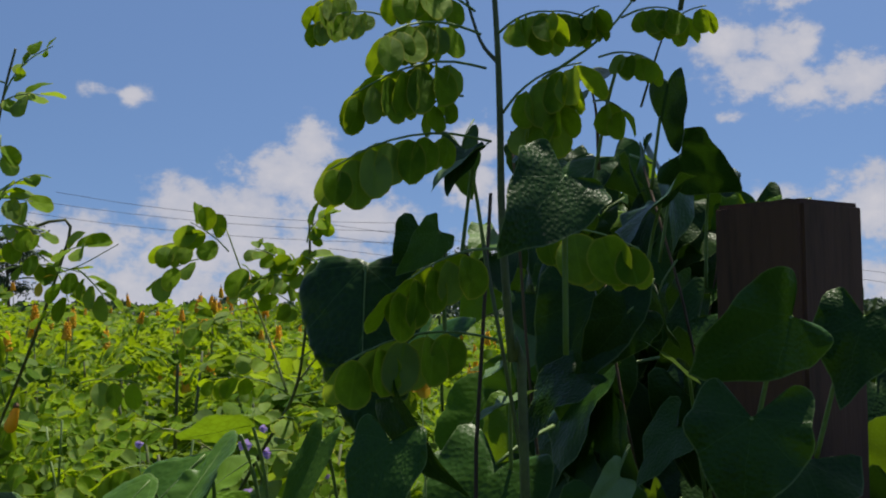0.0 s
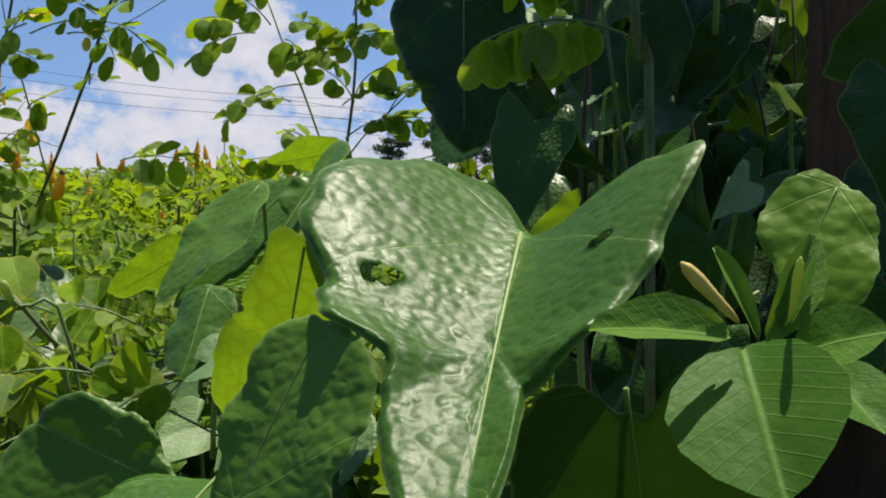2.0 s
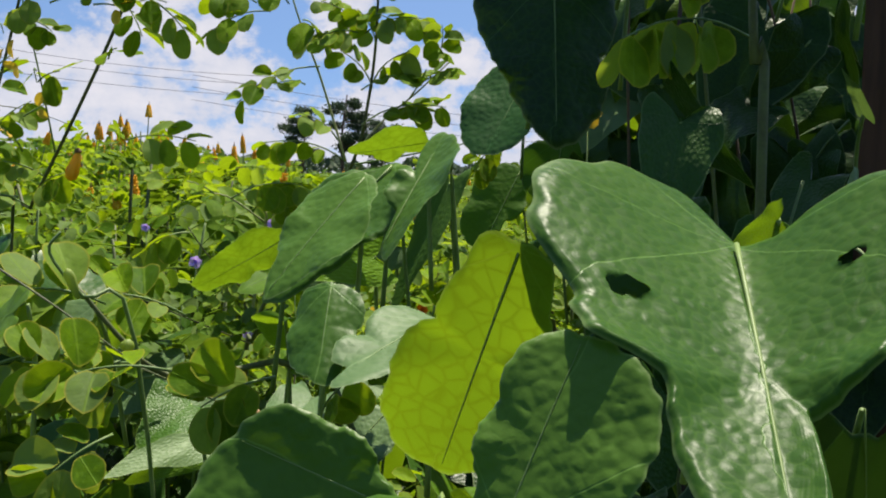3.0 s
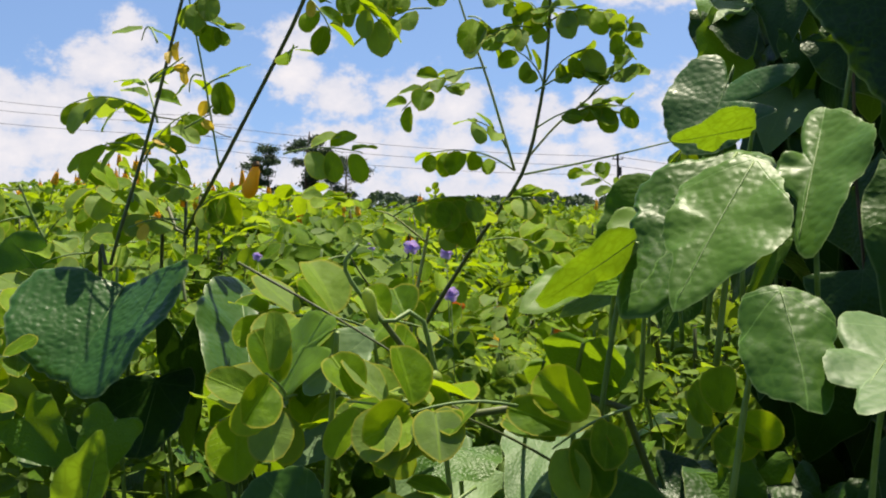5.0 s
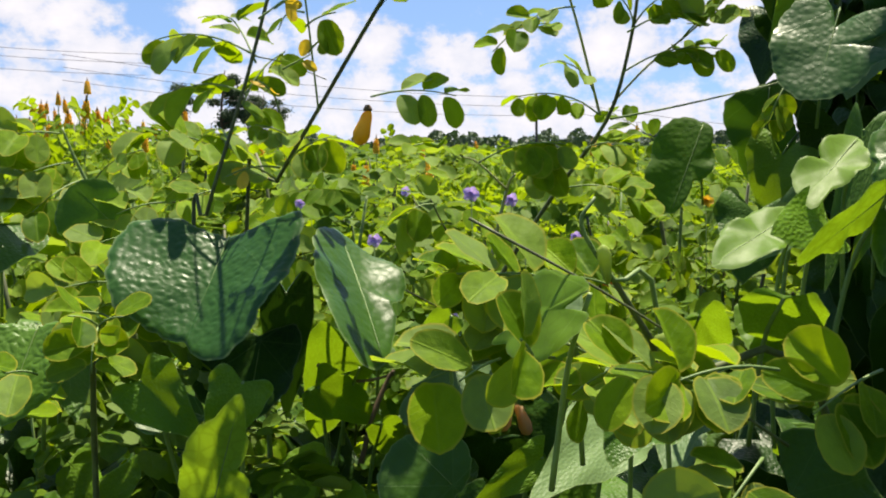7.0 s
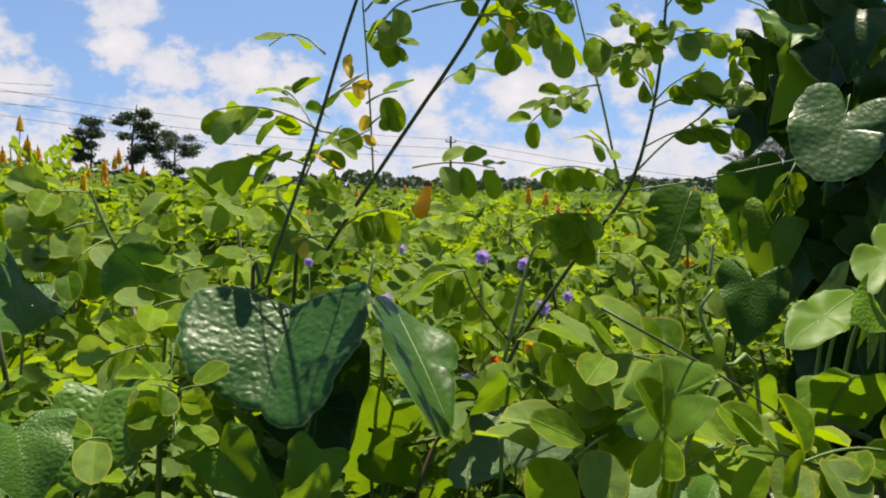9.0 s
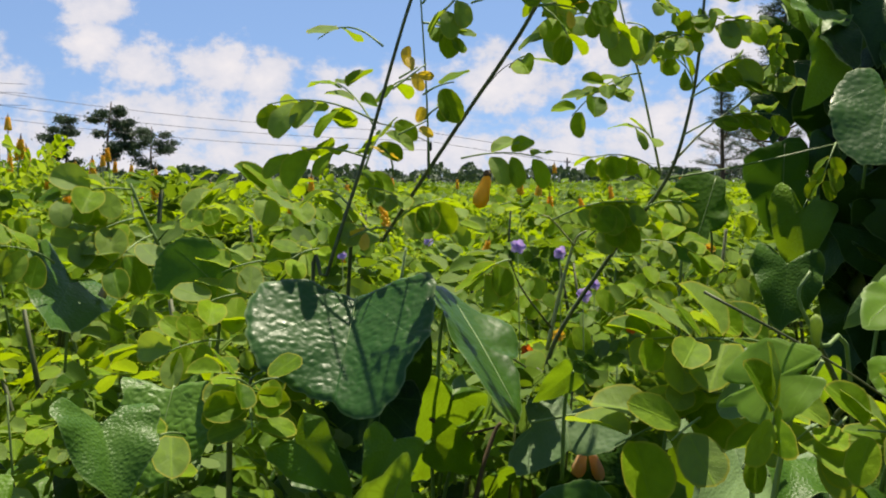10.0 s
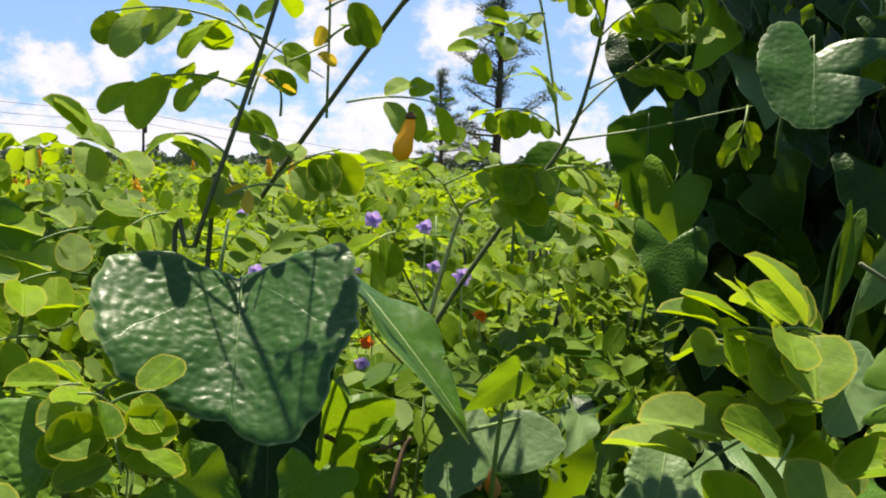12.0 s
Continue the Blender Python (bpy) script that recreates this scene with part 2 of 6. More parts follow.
# Copy for one backlit leaf: sun through the blade raises colour and glow.
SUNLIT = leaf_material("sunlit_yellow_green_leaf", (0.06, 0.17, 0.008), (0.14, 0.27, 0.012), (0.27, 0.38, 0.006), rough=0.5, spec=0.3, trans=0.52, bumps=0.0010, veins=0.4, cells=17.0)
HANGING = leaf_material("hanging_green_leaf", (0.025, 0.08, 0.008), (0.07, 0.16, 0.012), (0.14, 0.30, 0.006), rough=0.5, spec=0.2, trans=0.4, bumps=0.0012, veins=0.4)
# Lighter copy for leaves lit from behind; that light is in its colours.
LIME = leaf_material("backlit_vine_leaf", (0.055, 0.15, 0.009), (0.14, 0.27, 0.016), (0.30, 0.45, 0.006), rough=0.5, spec=0.25, trans=0.42, bumps=0.0015, veins=0.4)
SENNA = leaf_material("cassia_leaflet", (0.042, 0.11, 0.005), (0.205, 0.33, 0.011), (0.50, 0.66, 0.005), rough=0.55, trans=0.44, spec=0.08, margin=(0.36, 0.33, 0.04), veins=0.35, pale=(0.20, 0.27, 0.10))
YELLOW = leaf_material("yellowed_leaflet", (0.60, 0.36, 0.02), (0.74, 0.52, 0.05), (0.85, 0.58, 0.03), rough=0.55, trans=0.45, veins=0.3)
PALE = leaf_material("pale_herb_leaf", (0.045, 0.13, 0.012), (0.11, 0.22, 0.03), (0.30, 0.46, 0.02), rough=0.55, spec=0.12, trans=0.35, veins=0.6)
FERN = leaf_material("field_leaf", (0.030, 0.088, 0.006), (0.125, 0.21, 0.012), (0.26, 0.38, 0.010), spec=0.07, rough=0.6, trans=0.35, veins=0.2, pale=(0.17, 0.23, 0.085))
STEM = plain_material("green_brown_stem", (0.055, 0.06, 0.02), (0.11, 0.14, 0.04), 40, 0.6, 0.0008)
GREENSTEM = plain_material("green_stem", (0.10, 0.17, 0.04), (0.19, 0.27, 0.08), 40, 0.55, 0.0006)
BARK = plain_material("brown_bark", (0.05, 0.03, 0.02), (0.14, 0.09, 0.05), 25, 0.85, 0.003, (1, 1, 0.2))
POSTWOOD = plain_material("weathered_post_wood", (0.018, 0.009, 0.006), (0.12, 0.055, 0.035), 22, 0.9, 0.004, (1, 1, 0.12))
PETAL = plain_material("orange_yellow_bract", (0.82, 0.42, 0.01), (0.92, 0.66, 0.04), 60, 0.55, 0.001, shine=(0.9, 0.6, 0.03))
TIP = plain_material("brown_spike_tip", (0.12, 0.06, 0.02), (0.22, 0.13, 0.03), 80, 0.7, 0.001)
VIOLET = plain_material("violet_petal", (0.50, 0.34, 0.78), (0.70, 0.54, 0.92), 40, 0.6, 0.0006, shine=(0.65, 0.45, 0.9))
RED = plain_material("orange_red_petal", (0.70, 0.10, 0.02), (0.80, 0.22, 0.03), 60, 0.6, 0.0006, shine=(0.8, 0.2, 0.02))
GOLD = plain_material("golden_petal", (0.88, 0.48, 0.02), (0.92, 0.60, 0.04), 60, 0.6, 0.0006, shine=(0.8, 0.5, 0.04))
BUDY = plain_material("ochre_bud", (0.45, 0.30, 0.06), (0.55, 0.42, 0.10), 60, 0.6, 0.0008)
BUDG = plain_material("green_bud", (0.24, 0.33, 0.07), (0.36, 0.44, 0.12), 60, 0.55, 0.0008, shine=(0.5, 0.6, 0.1))
HUSK = plain_material("peach_husk", (0.70, 0.42, 0.20), (0.82, 0.58, 0.36), 60, 0.7, 0.001, shine=(0.8, 0.5, 0.25))
PALESTEM = plain_material("pale_woody_stem", (0.30, 0.32, 0.14), (0.46, 0.46, 0.26), 40, 0.6, 0.0008, (1, 1, 0.2))
STRAW = plain_material("dry_straw", (0.42, 0.30, 0.20), (0.60, 0.48, 0.36), 60, 0.8, 0.001)
WIRE = plain_material("dark_cable", (0.03, 0.03, 0.035), (0.05, 0.05, 0.055), 4, 0.6)
POLE = plain_material("grey_pole_wood", (0.035, 0.03, 0.03), (0.07, 0.06, 0.055), 3, 0.9, 0.01, (1, 1, 0.1))
ROOF = plain_material("grey_brown_roof_tile", (0.10, 0.085, 0.09), (0.17, 0.14, 0.14), 3, 0.8, 0.01)
ROOF_RED = plain_material("salmon_roof_tile", (0.42, 0.22, 0.16), (0.55, 0.32, 0.24), 3, 0.8, 0.01)
HOUSEWALL = plain_material("pale_render", (0.42, 0.36, 0.32), (0.55, 0.48, 0.43), 2, 0.85, 0.01)
PANE = plain_material("dark_window_pane", (0.03, 0.035, 0.04), (0.05, 0.055, 0.06), 2, 0.15)
CASUARINA = leaf_material("grey_green_needles", (0.06, 0.085, 0.06), (0.11, 0.14, 0.10), (0.12, 0.16, 0.08), rough=0.7, trans=0.25, veins=0.0, spec=0.1)
NEEDLE = leaf_material("far_tree_foliage", (0.025, 0.05, 0.025), (0.05, 0.085, 0.035), (0.06, 0.10, 0.03), rough=0.7, trans=0.2, veins=0.0)


# ---- builders ----
def mesh_from(name, verts, faces, uvs=None, mat=None, smooth=True, rim=None):
    me = bpy.data.meshes.new(name)
    me.from_pydata([tuple(v) for v in verts], [], faces)
    if uvs is not None:
        lay = me.uv_layers.new(name="UVMap", do_init=False)
        loops = np.zeros(len(me.loops), int)
        me.loops.foreach_get("vertex_index", loops)
        lay.data.foreach_set("uv", np.asarray(uvs, float)[loops].ravel())
        if rim is not None:
            lay = me.uv_layers.new(name="rim")
            lay.data.foreach_set("uv", np.stack([np.asarray(rim, float)[loops], 0 * loops], 1).ravel())
    if smooth:
        me.polygons.foreach_set("use_smooth", [True] * len(me.polygons))
    if mat:
        me.materials.append(mat)
    me.update()
    return me


def part(name, me, parent, m=None, label=""):
    ob = new(name, me)
    if parent is not None:
        ob.parent = parent
    if m is not None:
        ob.matrix_basis = m
    if label:
        tagged(ob, label)
    return ob


def empty(name, place, label, category, group="", kind=""):
    ob = new(name)
    ob.empty_display_size = 0.02
    ob.location = place
    return tagged(ob, label, category, group, kind)


def tube_data(points, r0, r1, sides=6, smooth=4):
    """A tapered tube along a smooth line through the points."""
    pts = [Vector(p) for p in points]
    if len(pts) > 2 and smooth > 1:
        q = []
        ext = [2 * pts[0] - pts[1], *pts, 2 * pts[-1] - pts[-2]]
        for i in range(1, len(ext) - 2):
            a, b, c, d = ext[i - 1 : i + 3]
            for k in range(smooth):
                t = k / smooth
                q.append(0.5 * (2 * b + (c - a) * t + (2 * a - 5 * b + 4 * c - d) * t * t + (3 * b - a - 3 * c + d) * t**3))
        q.append(pts[-1])
        pts = q
    verts, faces = [], []
    n = len(pts)
    for i, p in enumerate(pts):
        way = (pts[min(i + 1, n - 1)] - pts[max(i - 1, 0)]).normalized()
        side = way.cross(Vector((0.31, 0.2, 0.93))).normalized()
        up = side.cross(way)
        r = r0 + (r1 - r0) * i / (n - 1)
        for k in range(sides):
            a = 2 * math.pi * k / sides
            verts.append(p + r * (math.cos(a) * side + math.sin(a) * up))
        if i:
            b = (i - 1) * sides
            faces += [(b + k, b + (k + 1) % sides, b + sides + (k + 1) % sides, b + sides + k) for k in range(sides)]
    faces += [tuple(range(sides))[::-1], tuple(range((n - 1) * sides, n * sides))]
    return verts, faces


def tube(name, points, r0, r1, mat, sides=6, smooth=4):
    v, f = tube_data(points, r0, r1, sides, smooth)
    return mesh_from(name, v, f, [(0, 0)] * len(v), mat)


def heart_data(rng, lobe=1.0, fold=0.25, curl=0.25, wave=0.04, rings=7, spokes=36, split=0.42, box=0.75):
    """A heart-shaped leaf: the stalk joins at the origin, the tip lies at y = -1, width 1; normal +z."""
    verts, uvs, faces = [(0, 0, 0)], [(0, 0)], []
    ph = [rng.uniform(0, 6.3) for _ in range(4)]
    for r in range(1, rings + 1):
        rho = r / rings
        for k in range(spokes):
            a = 2 * math.pi * k / spokes
            s = math.sin(a)
            q = (a if a <= math.pi else 2 * math.pi - a) / math.pi
            x = 0.5 * math.sin(math.pi * q) ** box * (1 if s >= 0 else -1)
            if q < split:
                y = lobe * 0.36 * math.sin(math.pi * q / split) ** 0.8
            else:
                g = (q - split) / (1 - split)
                y = -(g**1.2)
                x *= 1 - (0.28 if split < 0.5 else 0.05) * g * g
            w = 1 + 0.035 * math.sin(5 * a + ph[0]) + 0.025 * math.sin(9 * a + ph[1])
            x, y = x * rho * w, y * rho * w
            z = fold * abs(x) ** 1.15 - curl * (y * y) * (1 if y < 0 else 0.6) + wave * rho**3 * math.sin(6 * a + ph[2]) - 0.25 * fold * rho**6 * 0.4
            z += 0.05 * rho * math.sin(3.1 * x + ph[3]) * math.cos(4 * y + ph[0])
            verts.append((x, y, z))
            uvs.append((x, y))
    for k in range(spokes):
        faces.append((0, 1 + k, 1 + (k + 1) % spokes))
    for r in range(rings - 1):
        a, b = 1 + r * spokes, 1 + (r + 1) * spokes
        faces += [(a + k, b + k, b + (k + 1) % spokes, a + (k + 1) % spokes) for k in range(spokes)]
    return verts, uvs, faces


def heart_rim(rings, spokes):
    return [0.0] + [r / rings for r in range(1, rings + 1) for _ in range(spokes)]


def oval_data(rng, slim=0.55, fold=0.12, curl=0.15, n=12, pointy=0.0):
    """A leaflet from the origin to y = 1, half width slim / 2; uv: the unit disc."""
    verts, uvs, faces = [(0, 0.5, 0)], [(0, 0)], []
    tw = rng.uniform(-0.1, 0.1)
    for rho in ((0.35, 0.7, 1.0) if n > 12 else (0.55, 1.0)):
        for k in range(n):
            a = 2 * math.pi * k / n
            u, v = rho * math.sin(a), -rho * math.cos(a)
            wide = 1 + 0.15 * v - pointy * max(0, v) ** 2
            x, y = u * slim / 2 * wide, 0.5 + v / 2
            z = fold * abs(u) * slim - curl * (y - 0.3) ** 2 + tw * u * v * 0.5 + 0.02 * math.sin(5 * a) * rho
            verts.append((x, y, z))
            uvs.append((u, v))
    for k in range(n):
        faces.append((0, 1 + (k + 1) % n, 1 + k))
        for b in range(1, len(verts) - n, n):
            faces.append((b + k, b + (k + 1) % n, b + n + (k + 1) % n, b + n + k))
    return verts, uvs, faces


def frame_of(way, normal):
    """A turn whose y axis is way and whose z axis is nearest to normal."""
    y = Vector(way).normalized()
    x = y.cross(Vector(normal))
    if x.length < 1e-4:
        x = y.cross(Vector((0.3, 0.5, 0.8)))
    x.normalize()
    return Matrix((x, y, x.cross(y))).transposed()


RNG = random.Random(7)
HEARTS, OVALS = {}, {}
for key, mat in (("vine", VINE_SHADE), ("lime", LIME)):
    HEARTS[key] = [mesh_from("vine_leaf", *(lambda d: (d[0], d[2], d[1]))(heart_data(RNG, RNG.uniform(0.6, 1.2), RNG.uniform(-0.1, 0.45), RNG.uniform(0.05, 0.5), 0.04, 6, 24)), mat, True, heart_rim(6, 24)) for _ in range(7)]
for key, mat, slim in (("senna", SENNA, 0.68), ("yellow", YELLOW, 0.6), ("pale", PALE, 0.42)):
    OVALS[key] = [mesh_from("leaflet", *(lambda d: (d[0], d[2], d[1]))(oval_data(RNG, slim * RNG.uniform(0.92, 1.15), RNG.uniform(0.0, 0.35), RNG.uniform(-0.15, 0.5), 16)), mat) for _ in range(6)]



def open_side(p):
    """The side on which the tangle is open, towards which its leaves turn."""
    return Vector((0.0, 0.38, 1.25)) if p[1] < 1.45 and p[0] > -0.3 else Vector((-0.65, 0.66, 1.25))


# "dark" stands for leaves in shade, "lime" and "sun" for backlit ones
LEAF_KINDS = {"lime": LIME, "sun": SUNLIT, "vine": VINE_LIT, "dark": VINE_SHADE, "hang": HANGING, "silver": SILVER, "dull": DULL, "lit_pale": LIT_PALE}
UPS = (0.1, -0.6, 0.72)


def vine_leaf(base, tip, width, roll=0.0, lean=0.0, fold=0.25, curl=0.2, lobe=1.0, kind="vine", seed=1, stalk=True, label="", rings=10, spokes=48):
    """One heart-shaped leaf of the creeper from its stalk's joint to its tip, turned about its length by roll degrees."""
    base, tip = Vector(base), Vector(tip)
    way = tip - base
    mid = (base + tip) / 2
    face = (open_side(mid) - mid).normalized()
    turn = frame_of(-way, face)
    turn = turn @ Matrix.Rotation(radians(roll), 3, "Y") @ Matrix.Rotation(radians(lean), 3, "X")
    rng = random.Random(seed)
    k = way.length
    v, uv, f = heart_data(rng, lobe, fold, curl, 0.04, rings, spokes)
    v = [(x * width, y * k, z * width) for x, y, z in v]
    me = mesh_from("vine_leaf", v, f, uv, LEAF_KINDS[kind], True, heart_rim(rings, spokes))
    ob = new("vine_leaf", me)
    ob.matrix_basis = Matrix.Translation(base) @ turn.to_4x4()
    tagged(ob, label or ("light green heart-shaped creeper leaf with sun shining through" if kind in ("lime", "sun") else "grey-green creeper leaf, pale sheen in its colour, with small shadows on it" if kind == "silver" else "glossy dark green puckered heart-shaped creeper leaf"), "leaf", "leaves of the creeper")
    if stalk:
        end = base + Vector((rng.uniform(-0.03, 0.03), 0.06, -0.13))
        inv = ob.matrix_basis.inverted()
        pts = [base, base + (end - base) * 0.4 + Vector((0, 0.01, 0.012)), end]
        part("stalk", tube("stalk", [inv @ p for p in pts], 0.0018, 0.0024, GREENSTEM), ob)
    return ob


def shaped_leaf(base, tip, normal, kind, fold, outline, label, seed=1, fine=False, pucker=0.0, roll=0.0, curl=0.0, holes=(), stalk=True):
    """One creeper leaf with an outline of its own: reach by bearing round a point on the midrib, in leaf lengths; fold lifts its halves."""
    base, tip = Vector(base), Vector(tip)
    k = (tip - base).length
    turn = frame_of(base - tip, normal)
    r = random.Random(seed)
    rings, spokes = (58, 230) if fine else (14, 96)
    at = [b for b, _ in outline]
    rr = [q for _, q in outline]
    a = np.arange(720) * 0.5
    reach = np.interp(a, at, rr, period=360)
    for _ in range(3):
        reach = (np.roll(reach, 5) + np.roll(reach, -5) + 2 * reach) / 4
    ph = [r.uniform(0, 6.3) for _ in range(3)]
    reach = reach * (1 + 0.012 * np.sin(np.radians(a) * 17 + ph[0]) + 0.010 * np.sin(np.radians(a) * 29 + ph[1]))
    spans = [float(q) for q in np.interp(360 * np.arange(spokes) / spokes, a, reach, period=360)]
    verts, uvs, faces, rims = [], [], [], []
    for i in range(rings + 1):
        rho = (i / rings) ** 0.8 if i else 0.0
        for j in range(spokes if i else 1):
            b = 360 * j / spokes
            q = rho * spans[j]
            x, y = q * math.sin(radians(b)), -0.45 + q * math.cos(radians(b))
            z = fold[0] * math.sqrt(x * x + 0.004) if x < 0 else fold[1] * math.sqrt(x * x + 0.004)
            z += -curl * (y + 0.3) ** 2 + 0.018 * rho * rho * math.sin(radians(b) * 5 + ph[2]) - roll * max(0.0, (rho - 0.88) / 0.12) ** 2
            p = Vector((x * k, y * k, z * k))
            if pucker:
                c = Vector((p.x, p.y, seed * 0.37)) / 0.0085
                c = c + 0.35 * noise.noise_vector(c * 0.6)
                d = noise.voronoi(Vector((c.x, c.y, seed * 3.1)))[0]
                p.z += pucker * (min(1.0, (d[1] - d[0]) * 1.6) - 0.5 + 0.5 * noise.noise(c * 0.3)) * min(1.0, 6 * abs(x) + 0.3)
            verts.append(p)
            uvs.append((x * k / 0.2, y * k / 0.2))
            rims.append(rho)
    faces += [(0, 1 + (j + 1) % spokes, 1 + j) for j in range(spokes)]
    for i in range(rings - 1):
        c, d = 1 + i * spokes, 1 + (i + 1) * spokes
        faces += [(c + j, c + (j + 1) % spokes, d + (j + 1) % spokes, d + j) for j in range(spokes)]
    stand = Matrix.Translation(base) @ turn.to_4x4()
    back = stand.inverted()
    for place, wide in holes:
        q = back @ Vector(place)
        away = [math.hypot(p[0] - q[0], p[1] - q[1]) for p in verts]
        edge_at = lambda p: wide * (1 + 0.2 * math.sin(2 * math.atan2(p[1] - q[1], p[0] - q[0]) + seed) + 0.12 * math.sin(5 * math.atan2(p[1] - q[1], p[0] - q[0])))
        faces = [t for t in faces if not all(away[v] < edge_at(verts[v]) for v in t)]
        for v in {v for t in faces for v in t if away[v] < edge_at(verts[v])}:
            out = edge_at(verts[v]) / max(away[v], 1e-5)
            verts[v] = Vector((q[0] + (verts[v][0] - q[0]) * out, q[1] + (verts[v][1] - q[1]) * out, verts[v][2]))
    ob = new("vine_leaf", mesh_from("vine_leaf", verts, faces, uvs, LEAF_KINDS[kind], True, rims))
    ob.matrix_basis = stand
    tagged(ob, label, "leaf", "leaves of the creeper")
    rib = [Vector((0, y * k, k * (0.0316 * (fold[0] + fold[1]) - curl * (y + 0.3) ** 2))) for y in (-0.02, -0.25, -0.5, -0.75, -0.45 - 0.9 * float(np.interp(180, a, reach)))]
    part("midrib", tube("midrib", rib, 0.006 * k, 0.0015 * k, GREENSTEM, 5, 3), ob, None, "pale green midrib")
    if stalk:
        end = base + Vector((r.uniform(-0.02, 0.02), 0.05, -0.14))
        part("stalk", tube("stalk", [back @ p for p in (base + Vector((0, 0.002, -0.003)), base.lerp(end, 0.4) + Vector((0, 0.014, 0.004)), end)], 0.0017, 0.0023, GREENSTEM), ob)
    return ob


def leaflets_along(rng, p0, p1, pairs, size, droop, up, open_deg=62, hang=0.0):
    """Places of the leaflets of a feathered leaf: the bent midrib's points and a pose and scale each."""
    p0, p1 = Vector(p0), Vector(p1)
    way = p1 - p0
    k = way.length
    up = Vector(up)
    up = (up - way * (up.dot(way) / max(way.length_squared, 1e-9))).normalized()
    side = way.normalized().cross(up)
    line = lambda t: p0 + way * t + up * (droop * k * 4 * t * (1 - t) * 0.5)
    rib = [line(t) for t in (0, 0.25, 0.5, 0.75, 1.0)]
    spots = []
    for i in range(pairs):
        t = 0.22 + 0.78 * (i + 0.5) / pairs
        at, ahead = line(t), (line(min(1, t + 0.05)) - line(t - 0.05)).normalized()
        s = size * (0.75 + 0.25 * math.sin(math.pi * (i + 0.8) / (pairs + 0.6))) * rng.uniform(0.8, 1.12)
        for sg in (-1, 1):
            a = radians(open_deg + rng.uniform(-20, 20))
            d = ahead * math.cos(a) + side * (sg * math.sin(a)) + up * rng.uniform(-0.5, 0.3)
            n = up + side * (-sg * rng.uniform(-0.3, 0.8)) + ahead * rng.uniform(-0.5, 0.5)
            if hang:
                d = d.lerp(ahead * rng.uniform(0.15, 0.5) + side * (sg * rng.uniform(0.05, 0.35)) - Vector((0, 0, 1)), hang)
                n = n.lerp(side * sg + Vector((0, 0, 0.35)) + ahead * rng.uniform(-0.3, 0.3), hang)
            spots.append((at + d * 0.004, d, n, s))
    return rib, spots


def spot_matrix(at, d, n, s):
    return Matrix.Translation(at) @ frame_of(d, n).to_4x4() @ Matrix.Scale(s, 4)


def feather_leaf(parent, p0, p1, pairs, size, up=(0, 0, 1), droop=0.25, seed=1, kind="senna", rib_mat=None, hang=0.0):
    """A feathered leaf of the cassia, part of its plant, each leaflet a part of its own."""
    rng = random.Random(seed)
    rib, spots = leaflets_along(rng, p0, p1, pairs, size, droop, (up[0] + rng.uniform(-0.4, 0.4), up[1] + rng.uniform(-0.3, 0.3), up[2] + rng.uniform(-0.2, 0.3)), 62, hang)
    base = parent.location
    o = Vector(p0)
    ob = part("feathered_leaf", tube("midrib", [p - o for p in rib], 0.0013, 0.0007, rib_mat or GREENSTEM, 5, 2), parent, Matrix.Translation(o - base))
    for at, d, n, s in spots:
        part("leaflet", rng.choice(OVALS[kind]), ob, spot_matrix(at - o, d, n, s))
    return ob


def feather_mesh(rng, pairs, size, length, droop, mat=None):
    """The same leaf as one mesh, for plants farther off."""
    rib, spots = leaflets_along(rng, (0, 0, 0), (0, length, 0), pairs, size, droop, (0, 0, 1))
    verts, faces, uvs = [], [], []
    v, f = tube_data(rib, 0.0016, 0.0008, 4, 1)
    verts += v
    faces += f
    uvs += [(0, 0)] * len(v)
    for at, d, n, s in spots:
        v, u, f = oval_data(rng, 0.68 * rng.uniform(0.9, 1.15), rng.uniform(0, 0.3), rng.uniform(-0.1, 0.4), 9)
        m = spot_matrix(at, d, n, s)
        b = len(verts)
        verts += [m @ Vector(p) for p in v]
        uvs += u
        faces += [tuple(b + i for i in q) for q in f]
    return mesh_from("feathered_leaf", verts, faces, uvs, mat or SENNA)


def spike_mesh(rng, h=0.11, r=0.02):
    """A candle of overlapping bracts on a stalk."""
    verts, faces, uvs = [], [], []
    rows = 7
    for i in range(rows):
        t = i / (rows - 1)
        rr = r * (1.0 - 0.55 * t**1.3)
        for k in range(5):
            a = 2 * math.pi * (k + 0.5 * (i % 2)) / 5 + rng.uniform(-0.2, 0.2)
            c = Vector((math.cos(a) * rr * 0.7, math.sin(a) * rr * 0.7, h * t + rng.uniform(-0.1, 0.1) * h / rows))
            m = Matrix.Translation(c) @ Matrix.Rotation(a, 4, "Z") @ Matrix.Rotation(radians(rng.uniform(20, 42)), 4, "Y")
            b = len(verts)
            w, l = rr * rng.uniform(0.5, 0.7), h / rows * 1.45
            for z, s in ((-0.3, 0.5), (0.25, 1.0), (0.75, 0.75)):
                for j in range(6):
                    q = 2 * math.pi * j / 6
                    verts.append(m @ Vector((math.cos(q) * w * s * 0.8, math.sin(q) * w * s, z * l)))
            verts.append(m @ Vector((0, 0, 1.05 * l)))
            for s in range(2):
                faces += [(b + 6 * s + j, b + 6 * s + (j + 1) % 6, b + 6 * s + 6 + (j + 1) % 6, b + 6 * s + 6 + j) for j in range(6)]
            faces += [(b + 12 + j, b + 12 + (j + 1) % 6, b + 18) for j in range(6)]
    return mesh_from("flower_candle", verts, faces, [(0, 0)] * len(verts), PETAL)


